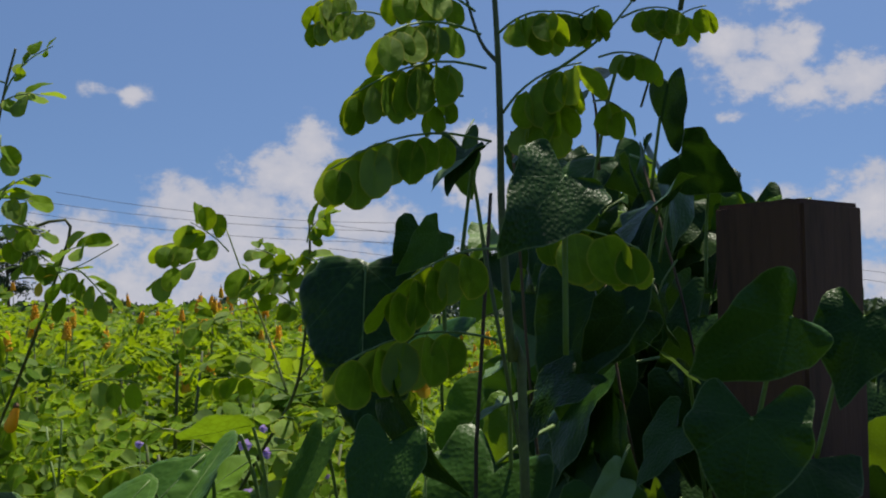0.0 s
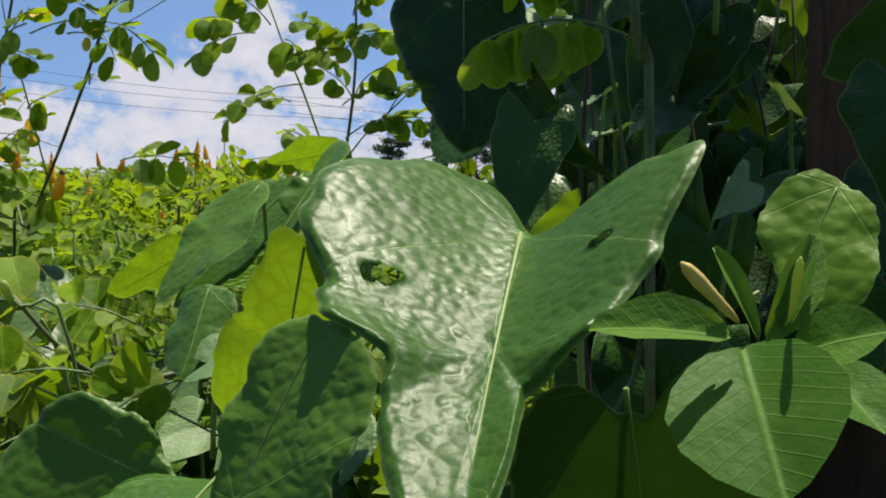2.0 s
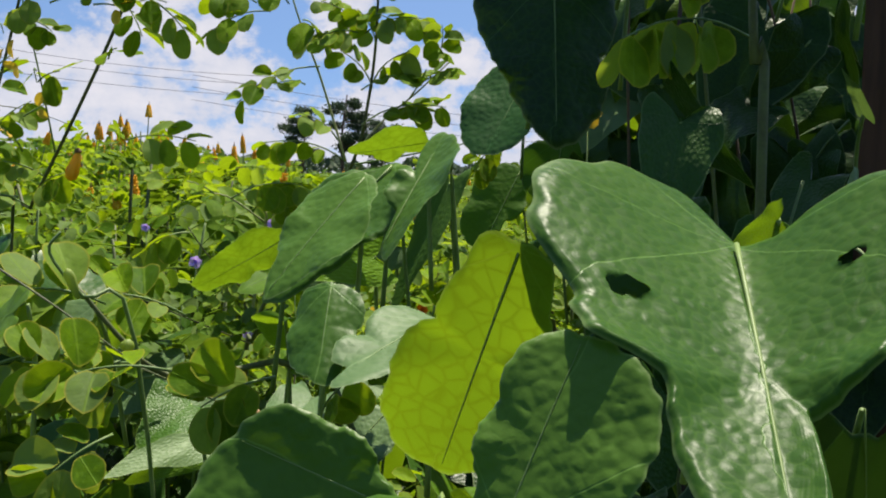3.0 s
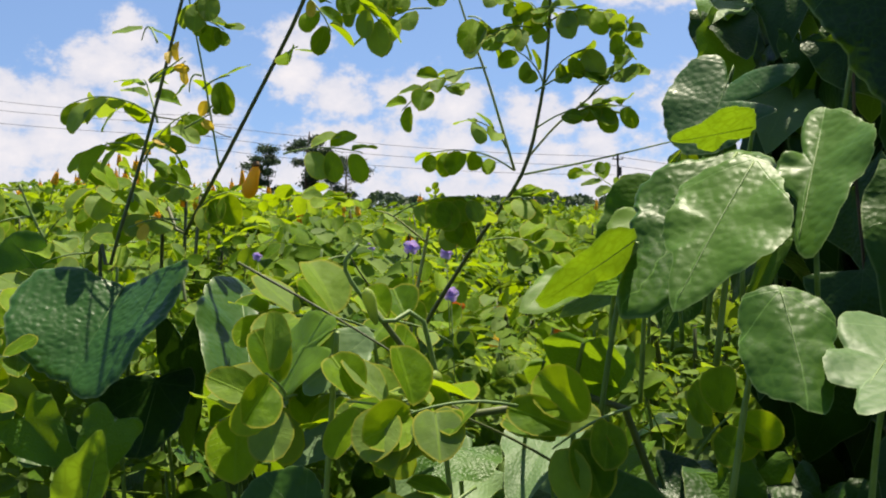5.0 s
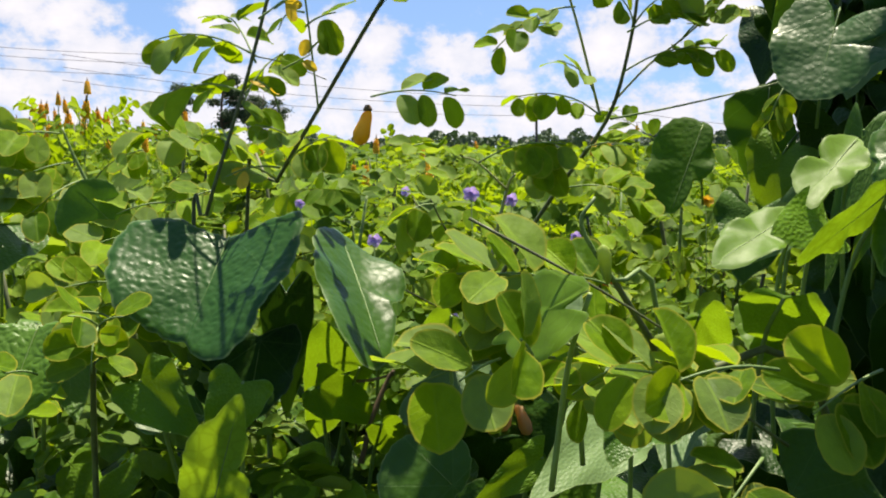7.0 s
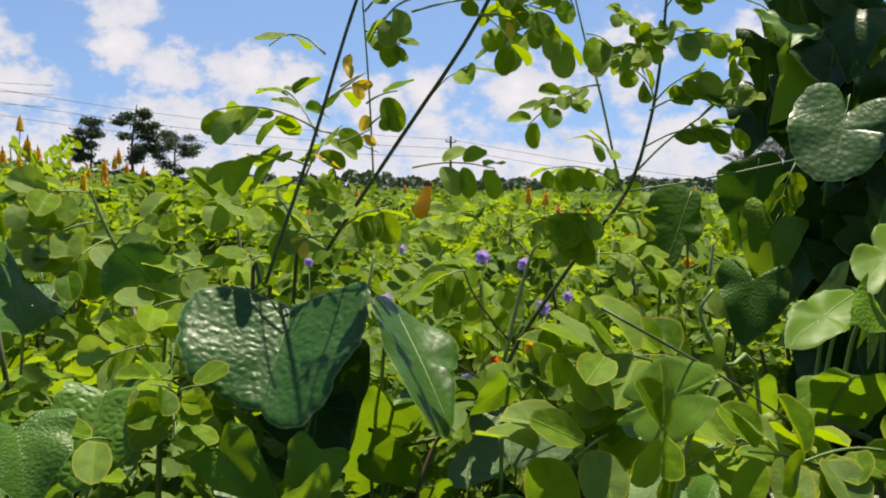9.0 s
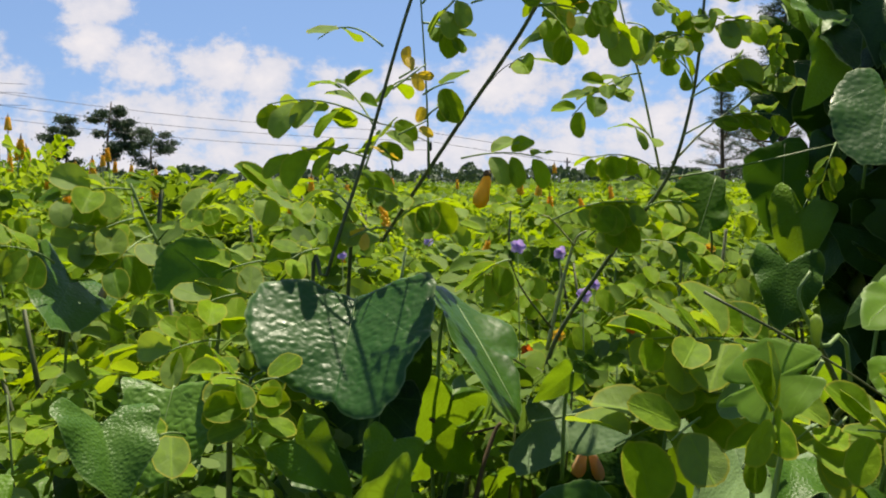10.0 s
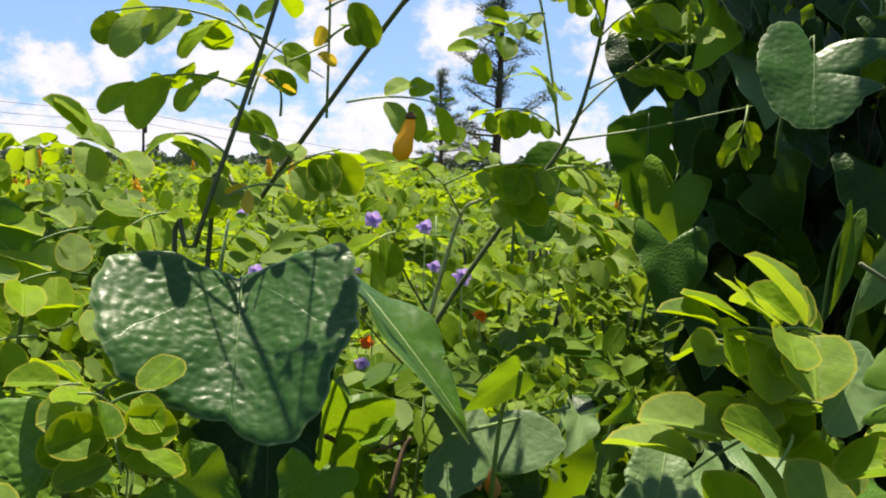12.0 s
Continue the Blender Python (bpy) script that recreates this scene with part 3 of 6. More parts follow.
# ---- ground ----
def ground_height(x, y):
    return 0.05 * noise.noise(Vector((x * 0.3, y * 0.3, 0))) + 0.02 * noise.noise(Vector((x * 1.7, y * 1.7, 3)))


gv, gf = [], []
steps = [-1500, -600, -250, -100, -50, -25, -14, -8, -5, -3, -1.5, 0, 1.5, 3, 4.5, 6, 8, 11, 15, 20, 30, 50, 80, 130, 220, 400, 800, 1500]
for j, y in enumerate(steps):
    for i, x in enumerate(steps):
        gv.append((x, y, ground_height(x, y) if abs(x) + abs(y) < 200 else 0.0))
nst = len(steps)
gf = [(j * nst + i, j * nst + i + 1, (j + 1) * nst + i + 1, (j + 1) * nst + i) for j in range(nst - 1) for i in range(nst - 1)]
GRASSLAND = plain_material("meadow_ground", (0.035, 0.06, 0.015), (0.07, 0.10, 0.03), 1.4, 0.95, 0.03)
tagged(new("ground", mesh_from("ground", gv, gf, [(0, 0)] * len(gv), GRASSLAND)), "overgrown green meadow ground with dark soil", "ground", kind="structure")


# ---- far things ----
def far_tree(place, height, crown, seed, bare=0.35, label="tall dark tree with an airy uneven crown", cone=False, leafy=0.55):
    rng = random.Random(seed)
    root = empty("tree", place, label, "tree", "trees on the horizon")
    pts = [Vector((0, 0, 0)), Vector((rng.uniform(-0.03, 0.03) * height, 0, height * 0.5)), Vector((rng.uniform(-0.04, 0.04) * height, 0, height * 0.97))]
    part("trunk", tube("trunk", pts, height * 0.022, height * 0.006, BARK, 7), root)
    verts, faces, uvs = [], [], []
    count = 46 if cone else 15
    for i in range(count):
        t = bare + (1 - bare) * (i + rng.random()) / count
        a = rng.uniform(0, 2 * math.pi)
        reach = crown * ((1.05 - t) * 1.5 if cone else (0.45 + 0.6 * math.sin(math.pi * min(1, (t - bare) / (1 - bare) * 0.85 + 0.1)))) * rng.uniform(0.5, 1.15)
        p0 = Vector((0, 0, height * t * (0.97 if cone else 0.88)))
        p1 = p0 + Vector((math.cos(a) * reach, math.sin(a) * reach, reach * rng.uniform(0.1, 0.6)))
        v, f = tube_data([p0, (p0 + p1) / 2 + Vector((0, 0, -0.05 * reach)), p1], height * 0.006, height * 0.0015, 4, 2)
        part("limb", mesh_from("limb", v, f, [(0, 0)] * len(v), BARK), root)
        spread = crown * (0.09 if cone else 0.17) * rng.uniform(0.7, 1.2)
        for k in range(200 if cone else 420):
            s = rng.random() ** 0.6
            c = p0.lerp(p1, 0.35 + 0.65 * s) if cone else p0.lerp(p1, rng.choice((1.0, 1.0, 0.75)))
            c = c + Vector((rng.gauss(0, spread), rng.gauss(0, spread), rng.gauss(0, spread * 0.55)))
            sz = height * (0.012 if cone else 0.016) * rng.uniform(0.6, 1.4)
            d = Vector((rng.gauss(0, 1), rng.gauss(0, 1), rng.gauss(0, 0.8))).normalized()
            e = d.cross(Vector((rng.gauss(0, 1), rng.gauss(0, 1), rng.gauss(0, 1)))).normalized()
            b = len(verts)
            w = 0.12 if cone else leafy
            verts += [c - d * sz, c + e * sz * w, c + d * sz, c - e * sz * w]
            uvs += [(0, 0), (1, 0), (1, 1), (0, 1)]
            faces.append((b, b + 1, b + 2, b + 3))
    part("crown", mesh_from("crown", verts, faces, uvs, CASUARINA if cone else NEEDLE, smooth=False), root)
    return root


def at_foot(p, z=0.0):
    return (p[0], p[1], z)


far_tree(at_foot((-9.633, 180.000, 13.148)), 14.5, 3.6, 1)
far_tree(at_foot((-16.538, 182.000, 11.404)), 12.5, 3.0, 2)
far_tree(at_foot((-3.252, 178.000, 9.621)), 10.5, 3.4, 3, 0.3)
far_tree(at_foot((-89.360, 180.000, 16.252)), 18.0, 5.5, 4)
far_tree(at_foot((-101.414, 182.000, 19.317)), 20.0, 6.5, 5)
far_tree(at_foot((40.945, 70.000, 11.378)), 17.0, 3.7, 6, 0.12, "grey-green feathery casuarina tree standing alone", True)
far_tree(at_foot((37.6, 72.000, 7.696)), 9.0, 2.0, 7, 0.12, "grey-green feathery casuarina tree standing alone", True)

# a low wood along the horizon
rng = random.Random(11)
wv, wf, wu = [], [], []
for i in range(26000):
    a = radians(rng.uniform(-50, 75))
    r = rng.uniform(190, 230)
    top = 3.6 + 1.6 * noise.noise(Vector((a * 22, 0, 0))) + 1.8 * noise.noise(Vector((a * 70, 5, 0)))
    c = Vector((math.sin(a) * r, math.cos(a) * r, top * rng.random() ** 0.6))
    d = Vector((rng.gauss(0, 1), rng.gauss(0, 1), rng.gauss(0, 1))).normalized()
    e = d.cross(Vector((rng.gauss(0, 1), rng.gauss(0, 1), rng.gauss(0, 1)))).normalized()
    s = rng.uniform(0.35, 0.8)
    b = len(wv)
    wv += [c - d * s, c + e * s * 0.7, c + d * s, c - e * s * 0.7]
    wu += [(0, 0), (1, 0), (1, 1), (0, 1)]
    wf.append((b, b + 1, b + 2, b + 3))
tagged(new("far_wood", mesh_from("far_wood", wv, wf, wu, NEEDLE, smooth=False)), "distant dark green wood along the horizon", "wood", kind="stuff")


def utility_pole(foot, top, arm=True):
    h = top[2] - foot[2]
    root = empty("utility_pole", foot, "dark wooden utility pole carrying power lines", "utility pole", "poles of the power line")
    part("pole", tube("pole", [(0, 0, 0), (0.02, 0, h / 2), (0, 0, h)], 0.22, 0.17, POLE, 10), root)
    bm = bmesh.new()
    bmesh.ops.create_cube(bm, size=1, matrix=Matrix.LocRotScale((0, 0, h - 0.9), Euler((0, 0, 0.4)), (2.0, 0.14, 0.16)))
    bmesh.ops.bevel(bm, geom=bm.edges[:], offset=0.02, segments=1, affect="EDGES")
    me = bpy.data.meshes.new("cross_arm")
    bm.to_mesh(me)
    me.materials.append(POLE)
    part("cross_arm", me, root)
    for x in (-0.8, 0.0, 0.8):
        part("insulator", tube("insulator", [(x, x * 0.42, h - 0.82), (x, x * 0.42, h - 0.6), (x, x * 0.42, h - 0.5)], 0.07, 0.04, WIRE, 8), root)
    part("transformer", tube("transformer", [(0.35, 0, h - 3.4), (0.35, 0, h - 2.7), (0.35, 0, h - 2.1)], 0.26, 0.26, POLE, 12), root)
    return root


utility_pole(at_foot((37.926, 165.000, 9.521)), (37.926, 165.000, 9.521))
utility_pole(at_foot((84.855, 230.000, 6.573)), (84.855, 230.000, 6.573))
for a, b in (
    ((-83.643, 165.000, 20.634), (-19.856, 165.000, 14.024)),
    ((-83.605, 165.000, 18.586), (-19.863, 165.000, 12.308)),
    ((-74.473, 165.000, 20.932), (-19.850, 165.000, 15.313)),
    ((-31.276, 165.000, 15.254), (37.926, 165.000, 9.003)),
    ((-31.316, 165.000, 13.470), (37.927, 165.000, 7.622)),
    ((-31.357, 165.000, 11.607), (37.927, 165.000, 6.239)),
    ((37.926, 165.000, 9.003), (110.364, 165.000, 1.843)),
    ((37.927, 165.000, 7.622), (110.398, 165.000, 0.408)),
):
    a, b = Vector(a), Vector(b)
    pts = [a.lerp(b, t) - Vector((0, 0, 1.2 * 4 * t * (1 - t))) for t in (0, 0.2, 0.4, 0.6, 0.8, 1)]
    tagged(new("power_line", tube("power_line", pts, 0.035, 0.035, WIRE, 5, 3)), "thin dark overhead power line against the sky", "power line", "overhead power lines")


def far_house(place, w, d, h, rise, roof_mat, yaw, label):
    root = empty("house", place, label, "house", "houses at the field's edge")
    root.rotation_euler = (0, 0, radians(yaw))
    bm = bmesh.new()
    bmesh.ops.create_cube(bm, size=1, matrix=Matrix.LocRotScale((0, 0, h / 2), None, (w, d, h)))
    me = bpy.data.meshes.new("wall")
    bm.to_mesh(me)
    me.materials.append(HOUSEWALL)
    part("wall", me, root)
    o = 0.6
    v = [(-w / 2 - o, -d / 2 - o, h), (w / 2 + o, -d / 2 - o, h), (w / 2 + o, d / 2 + o, h), (-w / 2 - o, d / 2 + o, h), (-w / 2 + d * 0.4, 0, h + rise), (w / 2 - d * 0.4, 0, h + rise)]
    v += [(x, y, z - 0.18) for x, y, z in v[:4]]
    f = [(0, 1, 5, 4), (1, 2, 5), (2, 3, 4, 5), (3, 0, 4), (6, 7, 1, 0), (7, 8, 2, 1), (8, 9, 3, 2), (9, 6, 0, 3), (9, 8, 7, 6)]
    part("roof", mesh_from("roof", v, f, [(0, 0)] * len(v), roof_mat, False), root)
    for x in (-0.3, 0.0, 0.3):
        bm = bmesh.new()
        bmesh.ops.create_cube(bm, size=1, matrix=Matrix.LocRotScale((x * w, -d / 2 - 0.02, h * 0.55), None, (1.3, 0.08, 1.2)))
        me = bpy.data.meshes.new("window")
        bm.to_mesh(me)
        me.materials.append(PANE)
        part("window", me, root)


far_house((*(5.390, 26.000, 0.675)[:2], 0), 3.0, 2.2, 0.35, 0.36, ROOF_RED, 10, "low shed with a salmon tiled roof behind the bushes")
far_house(at_foot((-20.578, 60.000, 0.616)), 5, 5, 0.6, 1.1, ROOF, -15, "low house with a grey-brown roof behind the bushes")
far_house(at_foot((-13.861, 60.000, -1.126)), 4, 5, 0.4, 0.7, ROOF, 15, "low house with a grey-brown roof behind the bushes")
far_house(at_foot((-23.235, 70.000, 0.723)), 5, 6, 0.6, 1.0, ROOF, 5, "low house with a grey-brown roof behind the bushes")

# ---- the field of cassia bushes ----
rng = random.Random(21)
FEATHERS = [feather_mesh(rng, rng.randint(5, 8), rng.uniform(0.046, 0.062), rng.uniform(0.19, 0.28), rng.uniform(-0.05, 0.4), FERN if k % 3 else SENNA) for k in range(9)]
SPIKES = [spike_mesh(rng, rng.uniform(0.055, 0.09), rng.uniform(0.012, 0.018)) for _ in range(4)]
LONGSTALK = tube("flower_stalk", [(0, 0, -0.28), (0.008, 0.004, -0.14), (0, 0, 0.02)], 0.004, 0.003, GREENSTEM, 5, 2)
TIPCAP = mesh_from("tip", *(lambda d: (d[0], d[1], [(0, 0)] * len(d[0])))(tube_data([(0, 0, 0), (0, 0, 0.014), (0, 0, 0.03)], 0.006, 0.0015, 6, 1)), TIP)


def flower_spike(top_parent, place, k=1.0, lean=0.0, yaw=0.0, r=None):
    """An upright orange-yellow flower candle with a brown tip, part of its bush."""
    ob = part("flower_spike", r.choice(SPIKES), top_parent, Matrix.Translation(place) @ Matrix.Rotation(yaw, 4, "Z") @ Matrix.Rotation(lean, 4, "Y") @ Matrix.Scale(k, 4), "orange-yellow flower candle")
    part("flower_stalk", LONGSTALK, ob)
    zt = max(v.co.z for v in ob.data.vertices)
    part("tip", TIPCAP, ob, Matrix.Translation((0, 0, zt - 0.008)))


def crown_mesh(r):
    """The leaves of a bush farther off, half a metre round, hanging under z = 0."""
    verts, faces, uvs = [], [], []
    for i in range(46):
        src = r.choice(FEATHERS)
        a, rr = r.uniform(0, 6.3), 0.5 * math.sqrt(r.random())
        p = Vector((math.cos(a) * rr, math.sin(a) * rr, -0.03 - 0.5 * r.random() ** 1.6 - 0.25 * rr))
        d = Vector((math.cos(a + r.uniform(-1, 1)), math.sin(a + r.uniform(-1, 1)), r.uniform(-0.3, 0.6)))
        m = Matrix.Translation(p) @ frame_of(d, (r.uniform(-0.8, 0.8), r.uniform(-1.0, 0.6), 1)).to_4x4() @ Matrix.Scale(r.uniform(0.8, 1.25), 4)
        b = len(verts)
        verts += [m @ v.co for v in src.vertices]
        faces += [tuple(b + i for i in f.vertices) for f in src.polygons]
        co = [None] * len(src.vertices)
        for lp, u in zip(src.loops, src.uv_layers[0].data):
            co[lp.vertex_index] = tuple(u.uv)
        uvs += co
    return mesh_from("crown", verts, faces, uvs, SENNA)


CROWNS = [crown_mesh(rng) for _ in range(5)]


def bush(x, y, top, spread, leaves, spikes, seed, full=False):
    """A cassia bush: a few stems and a crown of feathered leaves, some flower candles."""
    r = random.Random(seed)
    z0 = ground_height(x, y)
    root = empty("cassia_bush", (x, y, z0), "leafy green cassia bush with feathered leaves" + (" and orange-yellow flower candles" if spikes else ""), "bush", "cassia bushes in the field")
    h = top - z0
    tips = []
    for i in range(4):
        a = r.uniform(0, 6.3)
        e = Vector((math.cos(a) * spread * r.uniform(0.2, 0.7), math.sin(a) * spread * r.uniform(0.2, 0.7), h * r.uniform(0.78, 0.98)))
        part("stem", tube("stem", [(0, 0, -0.03), e * 0.5 + Vector((0, 0, 0.1 * h)), e], 0.011, 0.004, STEM, 5, 3), root)
        tips.append(e)
    if y > 4.0 or full:
        crown = r.choice(CROWNS)
        part("crown", crown, root, Matrix.Translation((0, 0, h)) @ Matrix.Rotation(r.uniform(0, 6.3), 4, "Z") @ Matrix.Diagonal((spread / 0.5, spread / 0.5, r.uniform(0.9, 1.1), 1)))
        leaves = 3
    for i in range(leaves):
        e = r.choice(tips)
        t = 1 - 0.75 * r.random() ** 1.3
        a = r.uniform(0, 6.3)
        rr = spread * r.uniform(0.0, 0.75)
        p = Vector((e.x * t + math.cos(a) * rr * 0.6, e.y * t + math.sin(a) * rr * 0.6, min(h * 0.985, e.z * t + r.uniform(-0.05, 0.08))))
        d = Vector((math.cos(a), math.sin(a), r.uniform(-0.25, 0.55)))
        m = Matrix.Translation(p) @ frame_of(d, (r.uniform(-0.7, 0.7), r.uniform(-1.1, 0.4), 1)).to_4x4() @ Matrix.Scale(r.uniform(0.8, 1.2), 4)
        part("feathered_leaf", r.choice(FEATHERS), root, m)
    for i in range(spikes):
        e = r.choice(tips)
        flower_spike(root, (e.x + r.uniform(-0.12, 0.12), e.y + r.uniform(-0.12, 0.12), h + r.uniform(-0.06, 0.10)), r.uniform(0.8, 1.15), r.uniform(-0.3, 0.3), r.uniform(0, 6), r)
    return root


def field_top(x, y):
    """The height of the crowns over the field."""
    t = 1.17 + 0.14 * noise.noise(Vector((x * 0.8, y * 0.8, 7))) + 0.06 * noise.noise(Vector((x * 2.3, y * 2.3, 1)))
    t += 0.05 * max(0.0, min(1.0, (y - 4.0) / 3.0))
    t += 0.38 * max(0.0, min(1.0, (y - 3.4) / 2.6)) * max(0.0, min(1.0, (0.3 - x - 0.12 * y) / 1.2)) * max(0.0, 1 - y / 40)
    return t


count = 0
for ring, (y0, y1, gap, leaves) in enumerate(((2.3, 4.0, 0.50, 40), (4.0, 6.5, 0.6, 36), (6.5, 12.0, 0.85, 30))):
    y = y0
    while y < y1:
        half_l, half_r = 0.52 * y + 0.5, 1.05 * y
        x = -0.2 - half_l
        while x < half_r:
            px, py = x + rng.uniform(-0.35, 0.35) * gap, y + rng.uniform(-0.35, 0.35) * gap
            if not (0.05 < px < 0.75 and py < 2.7):
                n = 0
                if py > 4.2:
                    n = rng.choice((0, 0, 0, 1) if px > 0.3 else (0, 0, 1, 2) if py > 6.2 else (0, 1, 2))
                bush(px, py, field_top(px, py) * (rng.uniform(0.92, 1.06) if ring == 0 and px < -0.3 else rng.uniform(0.80, 1.0)), gap * 0.62, leaves, n, count)
                count += 1
            x += gap
        y += gap * 0.85

# unseen bushes added beside and behind the walk: close the place, block sky light
for i in range(150):
    px, py = rng.uniform(-5.5, 5.5), rng.uniform(-4.5, 4.5)
    if (py > -0.75 and -2.0 - 0.5 * max(0, py) < px < 1.5 + 0.9 * max(0, py)) or i % 2 and py > 0:
        continue
    bush(px, py, rng.uniform(1.35, 1.75) if py < 0 else field_top(px, py), 0.55, 0, 0, 900 + i, True)

# the crowns farther off, too many to tell apart
fv, ff, fu = [], [], []
for i in range(42000):
    y = 10.5 + 65 * rng.random() ** 2.2
    x = rng.uniform(-0.62 * y, 1.25 * y)
    top = field_top(x, y) + 0.1 * noise.noise(Vector((x * 0.4, y * 0.4, 3)))
    c = Vector((x, y, top - abs(rng.gauss(0, 0.3))))
    d = Vector((rng.gauss(0, 1), rng.gauss(0, 1), rng.gauss(0, 0.4))).normalized()
    e = d.cross(Vector((rng.gauss(0, 0.5), rng.gauss(0, 0.5), 1))).normalized()
    s = rng.uniform(0.03, 0.055) * (1 + y / 40)
    b = len(fv)
    fv += [c - d * s, c - d * s * 0.3 + e * s * 0.5, c + d * s * 0.6 + e * s * 0.4, c + d * s, c + d * s * 0.4 - e * s * 0.5, c - d * s * 0.5 - e * s * 0.4]
    fu += [(-1, 0), (-0.3, 0.5), (0.6, 0.4), (1, 0), (0.4, -0.5), (-0.5, -0.4)]
    ff.append(tuple(range(b, b + 6)))
tagged(new("field_foliage", mesh_from("field_foliage", fv, ff, fu, FERN, False)), "dense green foliage of the bushy field", "foliage", kind="stuff")

# candles that stand out above the crowns
for i, (p, n) in enumerate((
    ((-1.837, 7.600, 1.602), 4), ((-1.975, 7.400, 1.560), 3), ((-1.666, 7.600, 1.503), 3), ((-1.903, 6.600, 1.317), 3), ((-1.739, 6.800, 1.331), 3), ((-1.625, 5.600, 1.143), 2), ((-2.168, 7.800, 1.385), 3), ((-2.571, 8.200, 1.419), 2), ((-2.047, 7.000, 1.032), 2), ((-1.887, 7.000, 1.032), 3), ((-2.895, 7.200, 1.096), 2),
    ((-2.453, 9.600, 1.579), 3), ((-2.746, 9.800, 1.420), 3), ((-1.328, 8.500, 1.383), 2), ((-2.536, 9.400, 1.587), 2), ((-1.337, 8.500, 1.420), 3), ((-1.366, 8.000, 1.437), 4),
    ((-0.534, 8.600, 1.338), 2), ((-1.615, 7.500, 1.357), 2), ((1.341, 7.000, 1.226), 3), ((1.145, 5.500, 1.031), 2), ((1.249, 5.500, 0.735), 3), ((1.634, 5.500, 0.886), 2), ((3.158, 5.500, 0.714), 2), ((3.508, 5.500, 0.753), 3), ((-0.154, 6.500, 1.218), 2), ((1.247, 6.500, 1.224), 3),
)):
    r = random.Random(300 + i)
    root = empty("flowering_cassia", (p[0], p[1], 0), "slender cassia shoot with orange-yellow flower candles", "bush", "flowering shoots in the field")
    part("stem", tube("stem", [(0, 0, -0.03), (0.02, 0.01, p[2] * 0.5), (0, 0, p[2] - 0.12)], 0.009, 0.005, STEM, 5, 3), root)
    for k in range(n):
        flower_spike(root, ((k - (n - 1) / 2) * 0.09 + r.uniform(-0.04, 0.04), r.uniform(-0.1, 0.1), p[2] - 0.06 + r.uniform(-0.16, 0.06)), r.uniform(0.8, 1.3), r.uniform(-0.2, 0.2), r.uniform(0, 6), r)
    for k in range(7):
        a = r.uniform(0, 6.3)
        m = Matrix.Translation((0, 0, p[2] * r.uniform(0.6, 0.86))) @ frame_of((math.cos(a), math.sin(a), 0.25), (0, 0, 1)).to_4x4()
        part("feathered_leaf", r.choice(FEATHERS), root, m)

# grasses and low herbs between the bushes
gv, gf, gu = [], [], []
for i in range(26000):
    y = 1.3 + 6.5 * rng.random() ** 1.5
    x = rng.uniform(-0.6 * y - 0.8, 1.0 * y)
    z = ground_height(x, y)
    h = rng.uniform(0.35, 0.85)
    a = rng.uniform(0, 6.3)
    lean = Vector((math.cos(a), math.sin(a), 0)) * rng.uniform(0.1, 0.35) * h
    side = Vector((-math.sin(a), math.cos(a), 0)) * rng.uniform(0.003, 0.008)
    b = len(gv)
    p = Vector((x, y, z))
    gv += [p - side, p + side, p + lean * 0.35 + Vector((0, 0, h * 0.6)) + side * 0.8, p + lean * 0.35 + Vector((0, 0, h * 0.6)) - side * 0.8, p + lean + Vector((0, 0, h * 0.9))]
    gu += [(0, -1), (0.2, -1), (0.2, 0), (0, 0), (0.1, 1)]
    gf += [(b, b + 1, b + 2, b + 3), (b + 3, b + 2, b + 4)]
tagged(new("grass", mesh_from("grass", gv, gf, gu, FERN)), "tall light green grass between the bushes", "grass", kind="stuff")
hv, hf, hu = [], [], []
for i in range(15000):
    y = 1.45 + 5.0 * rng.random() ** 1.6
    x = rng.uniform(-0.6 * y - 0.7, 0.9 * y)
    z = rng.uniform(0.25, 0.8) * (1.0 if y > 2.2 else 0.95)
    c = Vector((x, y, z))
    d = Vector((rng.gauss(0, 1), rng.gauss(0, 1), rng.gauss(0, 0.4))).normalized()
    v, u, f = oval_data(rng, rng.uniform(0.35, 0.65), 0.15, 0.2, 6)
    m = spot_matrix(c, d, (rng.gauss(0, 0.4), rng.gauss(0, 0.4), 1), rng.uniform(0.03, 0.06))
    b = len(hv)
    hv += [m @ Vector(q) for q in v]
    hu += u
    hf += [tuple(b + k for k in q) for q in f]
tagged(new("low_herbs", mesh_from("low_herbs", hv, hf, hu, FERN)), "low leafy green herbs under the bushes", "herbs", kind="stuff")


# ---- the tall cassia shoots close by ----
def shoot(label, lines, radius=0.0018, mat=STEM):
    """A bare shoot: its first line is the stem from the ground up, the others branch off it."""
    first = [Vector(p) for p in lines[0][0]]
    foot = Vector((first[0].x, first[0].y, 0.0))
    root = empty("cassia_shoot", foot, label, "shrub", "tall cassia shoots")
    pts = [Vector((first[0].x, first[0].y, -0.02)), *first]
    part("stem", tube("stem", [p - foot for p in pts], radius * 1.3, lines[0][1], mat, 7), root)
    for ln, r, *rest in lines[1:]:
        part("branch", tube("branch", [Vector(p) - foot for p in ln], r * 0.7, r * 0.4, rest[0] if rest else mat, 6), root)
    return root


